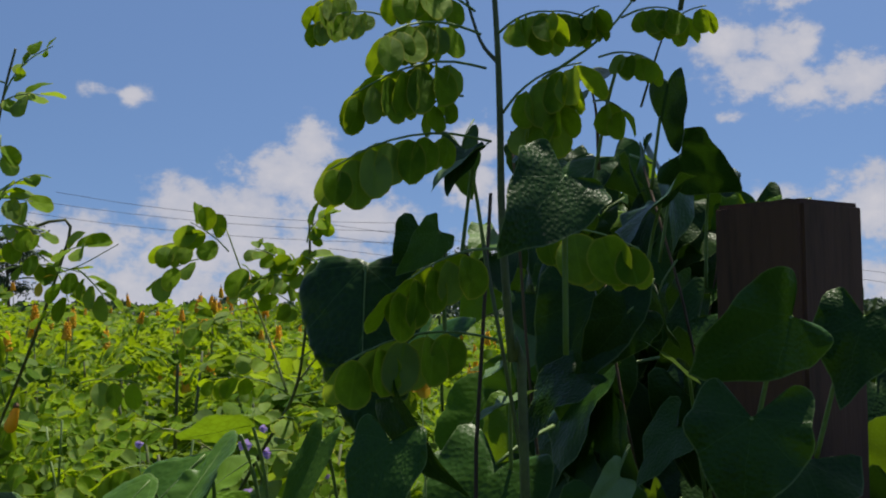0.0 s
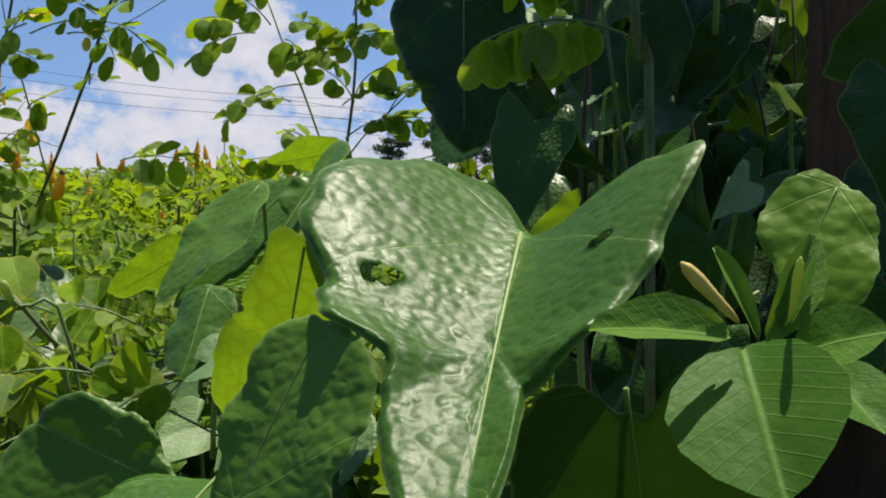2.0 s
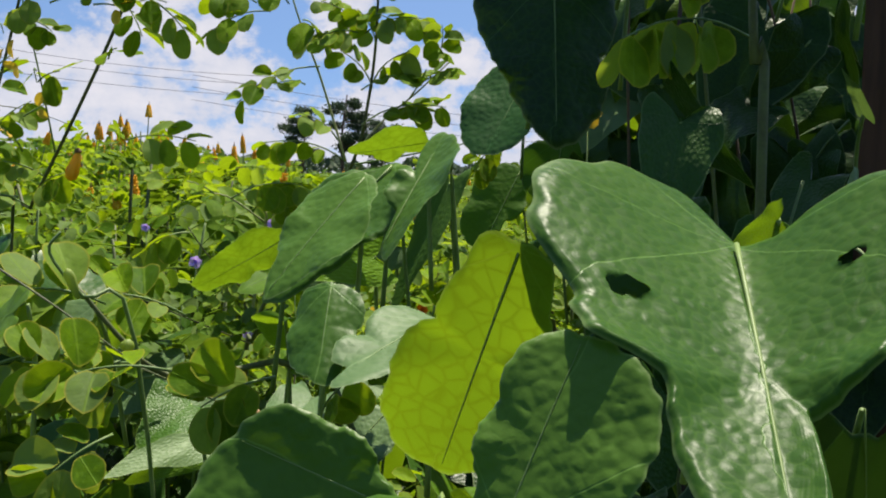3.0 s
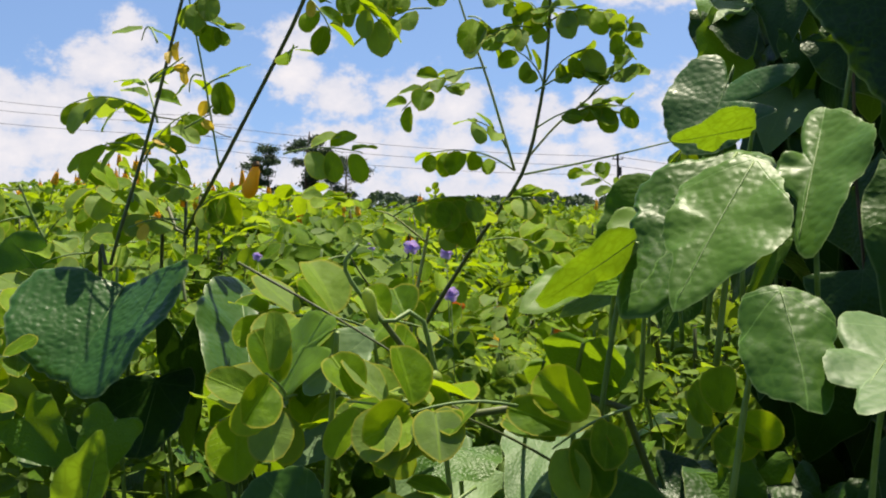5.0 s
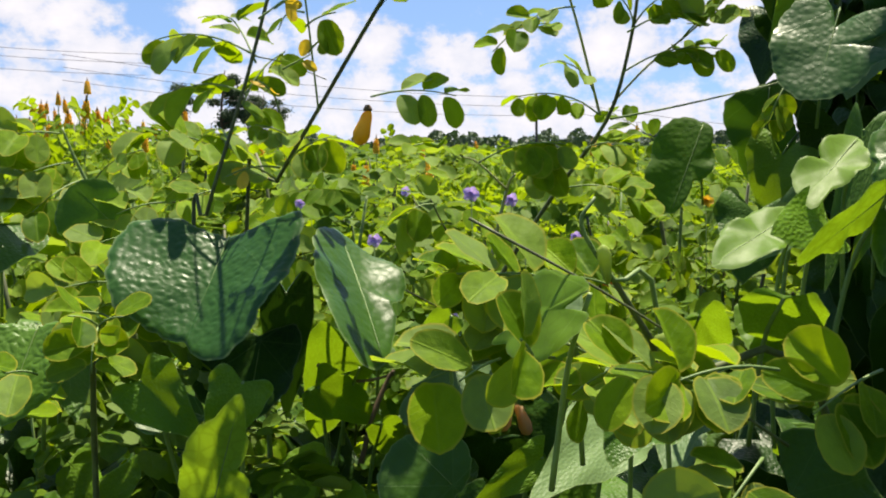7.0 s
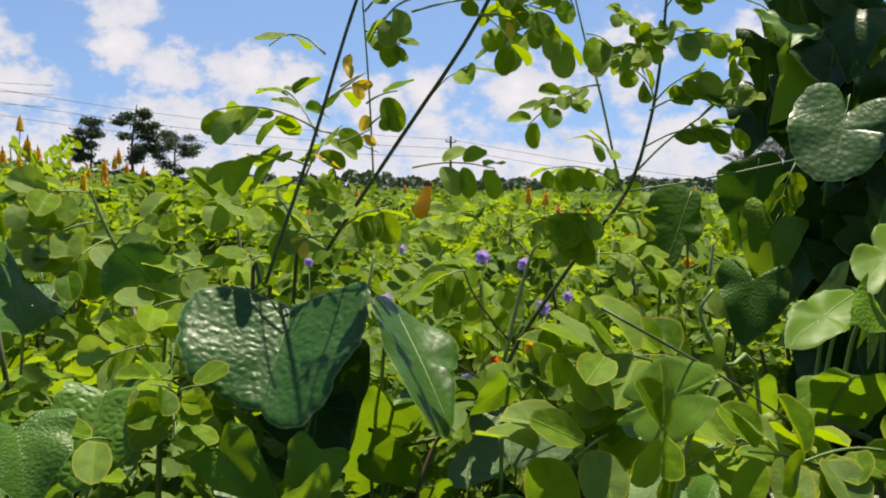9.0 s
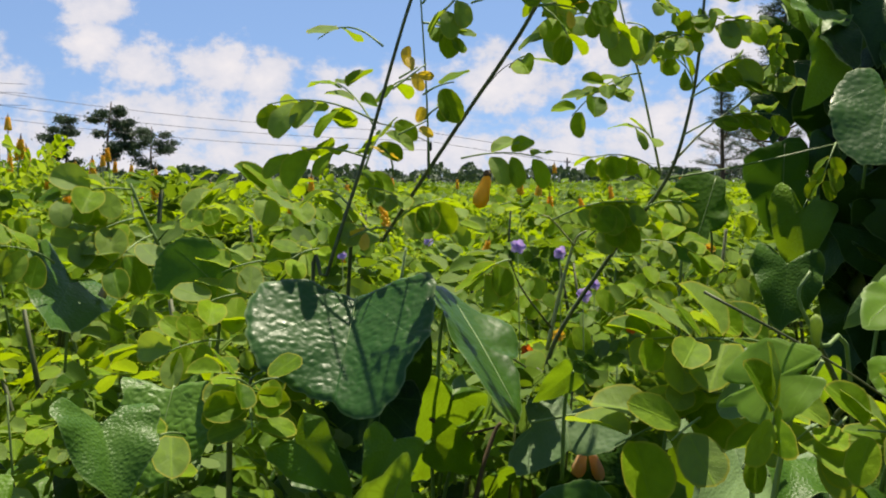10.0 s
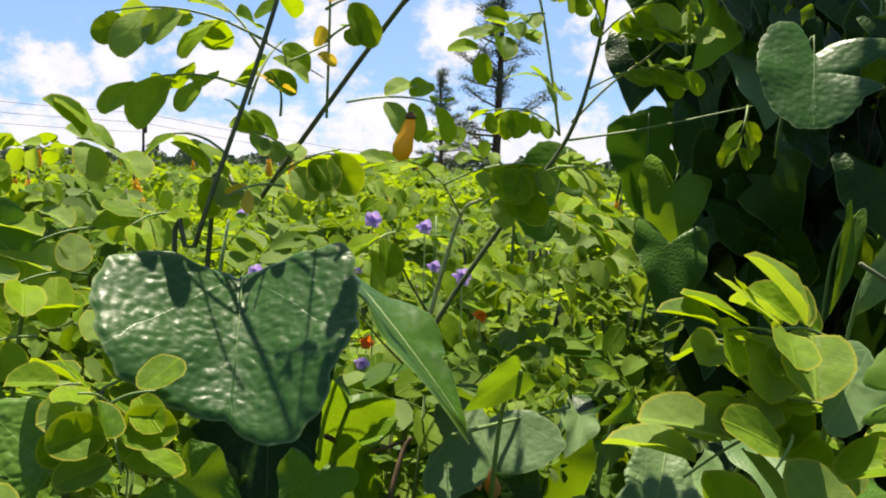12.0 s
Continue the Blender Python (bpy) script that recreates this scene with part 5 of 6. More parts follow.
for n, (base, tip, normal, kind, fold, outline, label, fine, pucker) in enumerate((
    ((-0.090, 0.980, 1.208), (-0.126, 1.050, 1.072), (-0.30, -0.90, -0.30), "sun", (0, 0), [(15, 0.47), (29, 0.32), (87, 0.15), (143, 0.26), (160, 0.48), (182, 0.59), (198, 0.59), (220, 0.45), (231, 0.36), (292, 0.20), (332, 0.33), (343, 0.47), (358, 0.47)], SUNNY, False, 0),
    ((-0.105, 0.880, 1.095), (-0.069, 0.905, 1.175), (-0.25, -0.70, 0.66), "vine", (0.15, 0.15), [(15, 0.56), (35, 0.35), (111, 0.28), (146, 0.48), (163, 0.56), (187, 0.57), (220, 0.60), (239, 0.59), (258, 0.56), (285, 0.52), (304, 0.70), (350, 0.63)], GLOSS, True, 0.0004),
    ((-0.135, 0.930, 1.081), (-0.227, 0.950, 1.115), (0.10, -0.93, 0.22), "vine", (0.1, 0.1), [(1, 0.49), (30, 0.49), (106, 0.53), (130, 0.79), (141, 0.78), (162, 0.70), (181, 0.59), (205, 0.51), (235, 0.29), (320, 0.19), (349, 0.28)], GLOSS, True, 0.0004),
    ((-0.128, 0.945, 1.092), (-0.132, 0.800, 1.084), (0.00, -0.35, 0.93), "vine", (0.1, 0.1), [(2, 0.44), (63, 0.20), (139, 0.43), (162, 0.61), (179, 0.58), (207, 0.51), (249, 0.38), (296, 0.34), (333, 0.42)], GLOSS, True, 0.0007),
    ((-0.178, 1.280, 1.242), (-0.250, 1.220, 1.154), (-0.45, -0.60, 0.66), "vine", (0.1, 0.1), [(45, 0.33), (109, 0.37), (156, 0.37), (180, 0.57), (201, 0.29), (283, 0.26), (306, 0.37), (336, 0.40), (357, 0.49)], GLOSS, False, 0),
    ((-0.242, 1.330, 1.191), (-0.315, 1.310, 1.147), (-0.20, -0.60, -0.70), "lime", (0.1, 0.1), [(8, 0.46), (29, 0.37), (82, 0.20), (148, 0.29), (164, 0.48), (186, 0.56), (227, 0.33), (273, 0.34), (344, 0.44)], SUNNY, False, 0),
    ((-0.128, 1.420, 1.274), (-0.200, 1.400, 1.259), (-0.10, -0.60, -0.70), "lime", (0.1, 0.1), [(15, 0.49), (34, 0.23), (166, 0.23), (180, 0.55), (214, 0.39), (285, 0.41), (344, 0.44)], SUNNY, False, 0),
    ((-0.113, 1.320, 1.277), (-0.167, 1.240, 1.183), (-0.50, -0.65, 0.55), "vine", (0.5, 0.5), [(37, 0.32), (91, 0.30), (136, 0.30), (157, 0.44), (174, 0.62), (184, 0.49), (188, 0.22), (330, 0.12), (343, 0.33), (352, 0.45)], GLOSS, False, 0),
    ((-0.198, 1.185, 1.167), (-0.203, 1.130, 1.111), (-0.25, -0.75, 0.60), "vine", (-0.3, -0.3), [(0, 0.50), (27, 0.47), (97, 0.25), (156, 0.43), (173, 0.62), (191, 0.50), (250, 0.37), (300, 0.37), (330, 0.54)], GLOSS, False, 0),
    ((-0.125, 1.180, 1.145), (-0.198, 1.100, 1.112), (-0.20, -0.50, 0.84), "silver", (0.15, 0.15), [(7, 0.44), (91, 0.22), (139, 0.31), (180, 0.57), (182, 0.28), (210, 0.34), (278, 0.19), (326, 0.48), (344, 0.51)], SHEEN, False, 0),
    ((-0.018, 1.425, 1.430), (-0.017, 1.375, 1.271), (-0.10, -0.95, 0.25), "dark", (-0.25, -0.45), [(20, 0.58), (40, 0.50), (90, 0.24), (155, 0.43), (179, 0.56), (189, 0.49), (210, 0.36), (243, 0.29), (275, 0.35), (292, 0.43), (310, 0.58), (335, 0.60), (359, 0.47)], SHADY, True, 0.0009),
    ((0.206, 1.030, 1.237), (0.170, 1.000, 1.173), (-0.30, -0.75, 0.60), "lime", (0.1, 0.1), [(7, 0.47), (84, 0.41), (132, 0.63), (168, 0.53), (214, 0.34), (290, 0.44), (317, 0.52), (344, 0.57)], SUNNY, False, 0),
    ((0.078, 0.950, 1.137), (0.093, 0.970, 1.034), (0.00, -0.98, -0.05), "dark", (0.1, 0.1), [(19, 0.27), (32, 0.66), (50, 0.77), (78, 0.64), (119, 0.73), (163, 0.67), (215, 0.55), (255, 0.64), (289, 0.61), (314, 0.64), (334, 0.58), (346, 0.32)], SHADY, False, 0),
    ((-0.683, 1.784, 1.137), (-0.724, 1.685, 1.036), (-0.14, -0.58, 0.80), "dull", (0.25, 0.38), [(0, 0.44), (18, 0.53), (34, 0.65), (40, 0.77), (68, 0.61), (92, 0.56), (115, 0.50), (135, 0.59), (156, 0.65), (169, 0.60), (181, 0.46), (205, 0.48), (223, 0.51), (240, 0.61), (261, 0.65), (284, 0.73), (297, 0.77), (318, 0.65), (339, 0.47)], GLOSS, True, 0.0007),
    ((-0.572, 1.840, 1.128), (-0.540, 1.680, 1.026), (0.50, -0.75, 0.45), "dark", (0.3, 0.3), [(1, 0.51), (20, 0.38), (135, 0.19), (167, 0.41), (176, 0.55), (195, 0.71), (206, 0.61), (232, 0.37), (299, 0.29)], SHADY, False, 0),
    ((-0.704, 1.630, 0.883), (-0.669, 1.600, 1.018), (-0.30, -0.90, -0.30), "lit_pale", (0.15, 0.15), [(13, 0.50), (42, 0.31), (90, 0.23), (164, 0.36), (179, 0.56), (192, 0.33), (236, 0.11), (337, 0.31)], SUNNY, False, 0),
    ((-0.447, 1.310, 1.135), (-0.504, 1.360, 1.097), (-0.10, -0.75, 0.60), "lit_pale", (-0.1, 0.2), [(17, 0.15), (21, 0.46), (167, 0.37), (178, 0.58), (190, 0.15), (201, 0.45), (228, 0.40), (259, 0.38), (315, 0.34), (357, 0.46)], SUNNY, False, 0),
    ((-0.210, 1.520, 1.167), (-0.306, 1.470, 1.130), (-0.30, -0.60, 0.75), "lit_pale", (0.2, 0.2), [(20, 0.38), (85, 0.20), (145, 0.30), (178, 0.55), (205, 0.32), (280, 0.17), (340, 0.34), (357, 0.50)], SUNNY, False, 0),
    ((-0.154, 1.530, 1.227), (-0.227, 1.480, 1.174), (-0.40, -0.65, 0.62), "lit_pale", (0.3, 0.3), [(18, 0.33), (104, 0.21), (161, 0.30), (170, 0.61), (183, 0.49), (282, 0.12), (358, 0.49)], SUNNY, False, 0),
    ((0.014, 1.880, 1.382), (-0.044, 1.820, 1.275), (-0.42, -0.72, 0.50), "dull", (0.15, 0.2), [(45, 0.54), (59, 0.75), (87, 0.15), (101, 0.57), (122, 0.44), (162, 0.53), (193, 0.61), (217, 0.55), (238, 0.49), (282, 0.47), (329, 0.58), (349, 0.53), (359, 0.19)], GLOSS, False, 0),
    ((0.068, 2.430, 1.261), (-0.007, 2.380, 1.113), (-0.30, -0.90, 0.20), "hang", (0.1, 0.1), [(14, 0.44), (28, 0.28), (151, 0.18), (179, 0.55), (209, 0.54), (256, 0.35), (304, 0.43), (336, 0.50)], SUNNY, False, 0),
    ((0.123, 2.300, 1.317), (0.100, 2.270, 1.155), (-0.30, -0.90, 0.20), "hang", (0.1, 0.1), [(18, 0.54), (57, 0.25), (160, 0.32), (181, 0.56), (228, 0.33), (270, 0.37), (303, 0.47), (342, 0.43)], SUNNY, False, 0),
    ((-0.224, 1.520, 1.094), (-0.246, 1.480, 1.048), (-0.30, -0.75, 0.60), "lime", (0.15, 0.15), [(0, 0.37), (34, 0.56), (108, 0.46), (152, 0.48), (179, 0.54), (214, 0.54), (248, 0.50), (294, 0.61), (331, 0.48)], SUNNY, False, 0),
    ((-0.160, 1.900, 0.926), (-0.242, 1.830, 0.845), (-0.20, -0.70, 0.70), "silver", (0.15, 0.15), [(37, 0.35), (110, 0.35), (155, 0.54), (193, 0.63), (219, 0.50), (245, 0.28), (298, 0.30), (349, 0.48)], SHEEN, True, 0.0006),
    ((-0.436, 1.860, 1.000), (-0.439, 1.790, 0.940), (-0.20, -0.60, 0.75), "silver", (0.2, 0.2), [(28, 0.25), (68, 0.52), (100, 0.75), (112, 0.81), (141, 0.61), (188, 0.29), (221, 0.76), (231, 1.06), (250, 0.80), (276, 0.41), (321, 0.61), (358, 0.61)], SHEEN, False, 0),
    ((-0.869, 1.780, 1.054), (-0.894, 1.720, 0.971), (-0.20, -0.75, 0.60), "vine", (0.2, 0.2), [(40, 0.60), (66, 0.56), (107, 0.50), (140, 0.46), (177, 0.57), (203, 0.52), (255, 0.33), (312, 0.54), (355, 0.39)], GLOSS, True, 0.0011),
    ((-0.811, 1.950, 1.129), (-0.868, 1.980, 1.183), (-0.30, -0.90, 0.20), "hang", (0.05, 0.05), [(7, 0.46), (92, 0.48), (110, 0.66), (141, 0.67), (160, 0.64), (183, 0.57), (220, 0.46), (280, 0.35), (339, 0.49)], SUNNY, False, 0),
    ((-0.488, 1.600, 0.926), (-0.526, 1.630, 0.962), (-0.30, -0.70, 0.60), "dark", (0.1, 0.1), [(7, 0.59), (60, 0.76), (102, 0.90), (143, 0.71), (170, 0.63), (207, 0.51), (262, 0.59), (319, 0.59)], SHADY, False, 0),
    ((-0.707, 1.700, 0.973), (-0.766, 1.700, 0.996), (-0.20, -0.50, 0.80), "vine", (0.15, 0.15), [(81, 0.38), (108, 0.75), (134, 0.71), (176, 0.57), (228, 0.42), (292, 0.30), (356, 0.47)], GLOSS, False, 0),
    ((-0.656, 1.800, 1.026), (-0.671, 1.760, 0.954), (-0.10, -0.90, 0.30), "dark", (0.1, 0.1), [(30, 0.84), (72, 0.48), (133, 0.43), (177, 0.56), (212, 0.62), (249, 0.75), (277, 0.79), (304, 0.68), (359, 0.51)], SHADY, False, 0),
    ((-0.423, 1.420, 1.118), (-0.475, 1.400, 1.083), (-0.40, -0.80, 0.40), "silver", (0.15, 0.15), [(32, 0.34), (83, 0.32), (140, 0.39), (166, 0.60), (184, 0.57), (213, 0.16), (351, 0.48)], SHEEN, False, 0),
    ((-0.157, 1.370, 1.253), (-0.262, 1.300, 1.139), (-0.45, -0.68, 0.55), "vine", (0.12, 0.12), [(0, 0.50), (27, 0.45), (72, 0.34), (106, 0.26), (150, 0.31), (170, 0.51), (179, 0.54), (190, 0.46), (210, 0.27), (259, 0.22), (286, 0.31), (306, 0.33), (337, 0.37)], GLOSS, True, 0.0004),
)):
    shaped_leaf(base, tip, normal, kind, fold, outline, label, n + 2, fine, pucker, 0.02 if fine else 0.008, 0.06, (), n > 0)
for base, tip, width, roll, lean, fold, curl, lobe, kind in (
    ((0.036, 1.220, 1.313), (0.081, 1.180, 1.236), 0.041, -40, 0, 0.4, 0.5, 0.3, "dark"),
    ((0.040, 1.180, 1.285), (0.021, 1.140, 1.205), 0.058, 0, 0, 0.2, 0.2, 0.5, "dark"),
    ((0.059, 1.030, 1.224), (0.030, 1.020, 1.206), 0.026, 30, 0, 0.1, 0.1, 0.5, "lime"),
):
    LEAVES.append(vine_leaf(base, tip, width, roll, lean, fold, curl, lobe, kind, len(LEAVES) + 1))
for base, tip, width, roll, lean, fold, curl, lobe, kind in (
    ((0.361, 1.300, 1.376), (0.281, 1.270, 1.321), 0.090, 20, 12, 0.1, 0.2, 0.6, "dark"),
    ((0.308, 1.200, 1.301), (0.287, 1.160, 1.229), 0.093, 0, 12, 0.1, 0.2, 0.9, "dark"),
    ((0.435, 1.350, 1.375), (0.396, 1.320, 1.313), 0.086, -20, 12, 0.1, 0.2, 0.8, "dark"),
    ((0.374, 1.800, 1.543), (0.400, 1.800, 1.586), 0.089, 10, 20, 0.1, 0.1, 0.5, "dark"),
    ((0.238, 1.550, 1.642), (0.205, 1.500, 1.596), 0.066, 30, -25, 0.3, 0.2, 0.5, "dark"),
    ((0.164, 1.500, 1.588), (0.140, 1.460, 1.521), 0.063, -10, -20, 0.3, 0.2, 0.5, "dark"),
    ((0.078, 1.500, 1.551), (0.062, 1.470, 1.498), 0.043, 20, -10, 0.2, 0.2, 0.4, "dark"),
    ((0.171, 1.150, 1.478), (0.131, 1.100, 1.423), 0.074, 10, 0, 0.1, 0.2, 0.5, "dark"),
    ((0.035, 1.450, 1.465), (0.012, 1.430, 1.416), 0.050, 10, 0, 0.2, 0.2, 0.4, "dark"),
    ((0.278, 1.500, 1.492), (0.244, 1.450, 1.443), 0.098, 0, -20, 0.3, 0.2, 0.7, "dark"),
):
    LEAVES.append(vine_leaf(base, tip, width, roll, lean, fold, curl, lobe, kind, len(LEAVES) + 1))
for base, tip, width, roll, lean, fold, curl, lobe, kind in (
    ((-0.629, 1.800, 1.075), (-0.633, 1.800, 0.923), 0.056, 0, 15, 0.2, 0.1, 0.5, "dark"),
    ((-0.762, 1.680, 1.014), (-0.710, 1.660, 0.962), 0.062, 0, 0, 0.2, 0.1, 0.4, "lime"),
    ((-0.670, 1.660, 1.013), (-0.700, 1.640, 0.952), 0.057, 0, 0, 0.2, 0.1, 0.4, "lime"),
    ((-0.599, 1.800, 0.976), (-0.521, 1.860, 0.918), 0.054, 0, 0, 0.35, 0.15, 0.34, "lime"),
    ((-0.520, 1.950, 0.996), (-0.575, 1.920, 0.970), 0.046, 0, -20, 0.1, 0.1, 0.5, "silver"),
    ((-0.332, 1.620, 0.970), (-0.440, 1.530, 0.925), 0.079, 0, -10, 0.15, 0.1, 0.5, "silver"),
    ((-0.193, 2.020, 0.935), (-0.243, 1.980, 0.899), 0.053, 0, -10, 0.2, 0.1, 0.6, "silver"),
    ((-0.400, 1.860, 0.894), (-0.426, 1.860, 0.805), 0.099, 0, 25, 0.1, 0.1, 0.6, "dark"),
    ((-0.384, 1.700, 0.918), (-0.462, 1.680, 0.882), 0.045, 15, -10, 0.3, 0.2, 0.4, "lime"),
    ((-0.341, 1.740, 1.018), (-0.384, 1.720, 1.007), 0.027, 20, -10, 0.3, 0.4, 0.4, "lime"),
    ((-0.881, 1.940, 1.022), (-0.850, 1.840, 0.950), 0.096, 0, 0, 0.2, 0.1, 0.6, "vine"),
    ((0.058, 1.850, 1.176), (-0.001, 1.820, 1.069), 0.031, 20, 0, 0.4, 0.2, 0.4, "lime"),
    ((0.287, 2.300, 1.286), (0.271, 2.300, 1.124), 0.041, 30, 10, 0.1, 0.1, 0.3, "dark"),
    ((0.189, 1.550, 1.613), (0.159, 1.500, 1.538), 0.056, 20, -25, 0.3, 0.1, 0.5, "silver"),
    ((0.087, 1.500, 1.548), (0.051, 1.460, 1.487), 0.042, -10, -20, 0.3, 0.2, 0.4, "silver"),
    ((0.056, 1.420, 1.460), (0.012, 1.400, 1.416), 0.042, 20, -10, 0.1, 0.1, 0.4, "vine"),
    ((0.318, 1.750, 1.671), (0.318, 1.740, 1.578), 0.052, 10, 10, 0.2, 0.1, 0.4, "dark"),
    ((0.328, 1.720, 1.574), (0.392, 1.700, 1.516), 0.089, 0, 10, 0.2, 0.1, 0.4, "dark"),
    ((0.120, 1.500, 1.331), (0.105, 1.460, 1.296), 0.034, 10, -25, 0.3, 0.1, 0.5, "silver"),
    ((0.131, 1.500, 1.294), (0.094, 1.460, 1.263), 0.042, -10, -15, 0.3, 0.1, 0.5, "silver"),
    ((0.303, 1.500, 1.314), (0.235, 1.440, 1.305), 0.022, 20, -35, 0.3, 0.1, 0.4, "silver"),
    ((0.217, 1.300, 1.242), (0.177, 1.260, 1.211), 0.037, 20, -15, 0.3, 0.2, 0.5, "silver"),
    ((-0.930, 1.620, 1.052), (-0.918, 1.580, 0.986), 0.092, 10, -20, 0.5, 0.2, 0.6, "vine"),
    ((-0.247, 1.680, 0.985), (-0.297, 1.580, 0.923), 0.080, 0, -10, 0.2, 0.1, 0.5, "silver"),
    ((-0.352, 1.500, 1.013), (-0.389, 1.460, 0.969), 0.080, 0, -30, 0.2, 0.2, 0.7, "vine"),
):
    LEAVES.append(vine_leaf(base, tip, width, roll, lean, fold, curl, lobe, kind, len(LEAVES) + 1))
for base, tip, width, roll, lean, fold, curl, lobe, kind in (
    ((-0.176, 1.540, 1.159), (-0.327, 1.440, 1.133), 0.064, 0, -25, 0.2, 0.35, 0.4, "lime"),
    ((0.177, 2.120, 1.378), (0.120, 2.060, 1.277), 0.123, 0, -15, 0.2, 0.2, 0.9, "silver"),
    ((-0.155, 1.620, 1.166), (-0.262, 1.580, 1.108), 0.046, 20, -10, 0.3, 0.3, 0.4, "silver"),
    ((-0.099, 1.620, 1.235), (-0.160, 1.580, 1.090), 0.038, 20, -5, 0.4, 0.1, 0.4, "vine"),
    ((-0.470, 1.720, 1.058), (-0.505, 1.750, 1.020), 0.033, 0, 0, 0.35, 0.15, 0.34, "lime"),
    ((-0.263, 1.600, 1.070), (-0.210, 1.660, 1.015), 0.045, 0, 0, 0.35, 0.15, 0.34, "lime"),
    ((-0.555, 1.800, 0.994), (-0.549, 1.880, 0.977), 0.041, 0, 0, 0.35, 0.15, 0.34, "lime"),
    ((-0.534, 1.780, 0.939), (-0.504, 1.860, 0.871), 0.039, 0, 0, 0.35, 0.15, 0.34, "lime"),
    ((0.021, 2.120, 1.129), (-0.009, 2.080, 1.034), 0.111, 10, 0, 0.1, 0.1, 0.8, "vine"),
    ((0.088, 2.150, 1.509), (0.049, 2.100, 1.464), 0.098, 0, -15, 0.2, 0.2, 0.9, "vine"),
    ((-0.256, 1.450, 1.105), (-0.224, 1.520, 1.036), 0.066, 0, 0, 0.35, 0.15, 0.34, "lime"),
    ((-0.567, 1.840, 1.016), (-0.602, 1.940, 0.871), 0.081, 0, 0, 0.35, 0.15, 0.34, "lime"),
    ((-0.996, 2.160, 1.129), (-1.034, 2.060, 1.053), 0.125, 0, -20, 0.2, 0.1, 0.8, "vine"),
):
    LEAVES.append(vine_leaf(base, tip, width, roll, lean, fold, curl, lobe, kind, len(LEAVES) + 1))

# lower leaves that fill the tangle
places = []
for i in range(540):
    x, y = rng.uniform(-1.35, 0.15), rng.uniform(1.45, 2.5)
    z = rng.uniform(0.4, 0.9) - 0.1 * (y < 1.65)
    places.append(((x, y, z), (rng.gauss(0, 0.7), rng.gauss(-0.5, 0.5), -0.6), (rng.gauss(0, 0.5), rng.gauss(-0.4, 0.5), 0.9), rng.uniform(0.08, 0.14)))
# Many light leaves here: the sun is put into the leaf mix.
leaf_mass("low_creeper_foliage", places, "tangle of light and dark green leaves near the ground", 0.58, 6)
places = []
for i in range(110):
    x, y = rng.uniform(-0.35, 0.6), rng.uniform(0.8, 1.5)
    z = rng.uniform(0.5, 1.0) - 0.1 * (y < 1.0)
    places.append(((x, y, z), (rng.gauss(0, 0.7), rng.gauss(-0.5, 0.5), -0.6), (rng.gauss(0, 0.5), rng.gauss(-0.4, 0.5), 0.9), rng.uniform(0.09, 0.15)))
# Hardly any light leaves here: the shade is put into the mix.
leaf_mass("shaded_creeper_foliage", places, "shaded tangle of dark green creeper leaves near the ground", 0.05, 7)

# ---- cassia leaves close to the lens ----
low = shoot("low cassia shoot with round yellow-edged leaflets among creeper leaves", [
    ([(-0.179, 1.500, 0.957), (-0.355, 1.420, 1.055), (-0.384, 1.380, 1.089), (-0.423, 1.360, 1.143)], 0.002),
    ([(-0.250, 1.450, 0.991), (-0.318, 1.420, 1.036), (-0.387, 1.390, 1.073)], 0.002),
    ([(-0.515, 1.350, 1.177), (-0.434, 1.330, 1.131), (-0.364, 1.320, 1.085)], 0.0016),
], 0.003)
for a, b, n, s in (
    ((-0.387, 1.390, 1.073), (-0.445, 1.360, 1.059), 2, 0.05), ((-0.422, 1.450, 1.117), (-0.493, 1.430, 1.131), 2, 0.055),
    ((-0.429, 1.470, 1.062), (-0.542, 1.440, 1.051), 3, 0.055), ((-0.430, 1.470, 1.113), (-0.516, 1.450, 1.130), 3, 0.05), ((-0.425, 1.470, 1.075), (-0.492, 1.450, 1.091), 2, 0.045), ((-0.481, 1.320, 1.087), (-0.493, 1.300, 1.108), 2, 0.045),
    ((-0.438, 1.420, 1.096), (-0.497, 1.480, 1.120), 3, 0.042), ((-0.417, 1.420, 1.074), (-0.487, 1.460, 1.084), 3, 0.038), ((-0.373, 1.460, 1.050), (-0.418, 1.460, 1.030), 2, 0.034),
    ((-0.481, 1.420, 1.073), (-0.514, 1.400, 1.062), 1, 0.044), ((-0.388, 1.370, 1.078), (-0.422, 1.360, 1.057), 2, 0.042), ((-0.359, 1.300, 1.063), (-0.441, 1.280, 1.092), 4, 0.045), ((-0.363, 1.250, 1.043), (-0.404, 1.220, 1.016), 4, 0.042),
    ((-0.330, 1.300, 1.083), (-0.421, 1.280, 1.075), 5, 0.042), ((-0.250, 1.320, 1.076), (-0.307, 1.300, 1.054), 4, 0.042), 
    ((-0.211, 1.300, 1.045), (-0.193, 1.280, 1.078), 3, 0.042), ((-0.358, 1.500, 1.101), (-0.434, 1.480, 1.123), 4, 0.042),
):
    feather_leaf(low, a, b, n, s, UPS, 0.2, int(1000 * b[0] + 17 * b[2]) % 977)

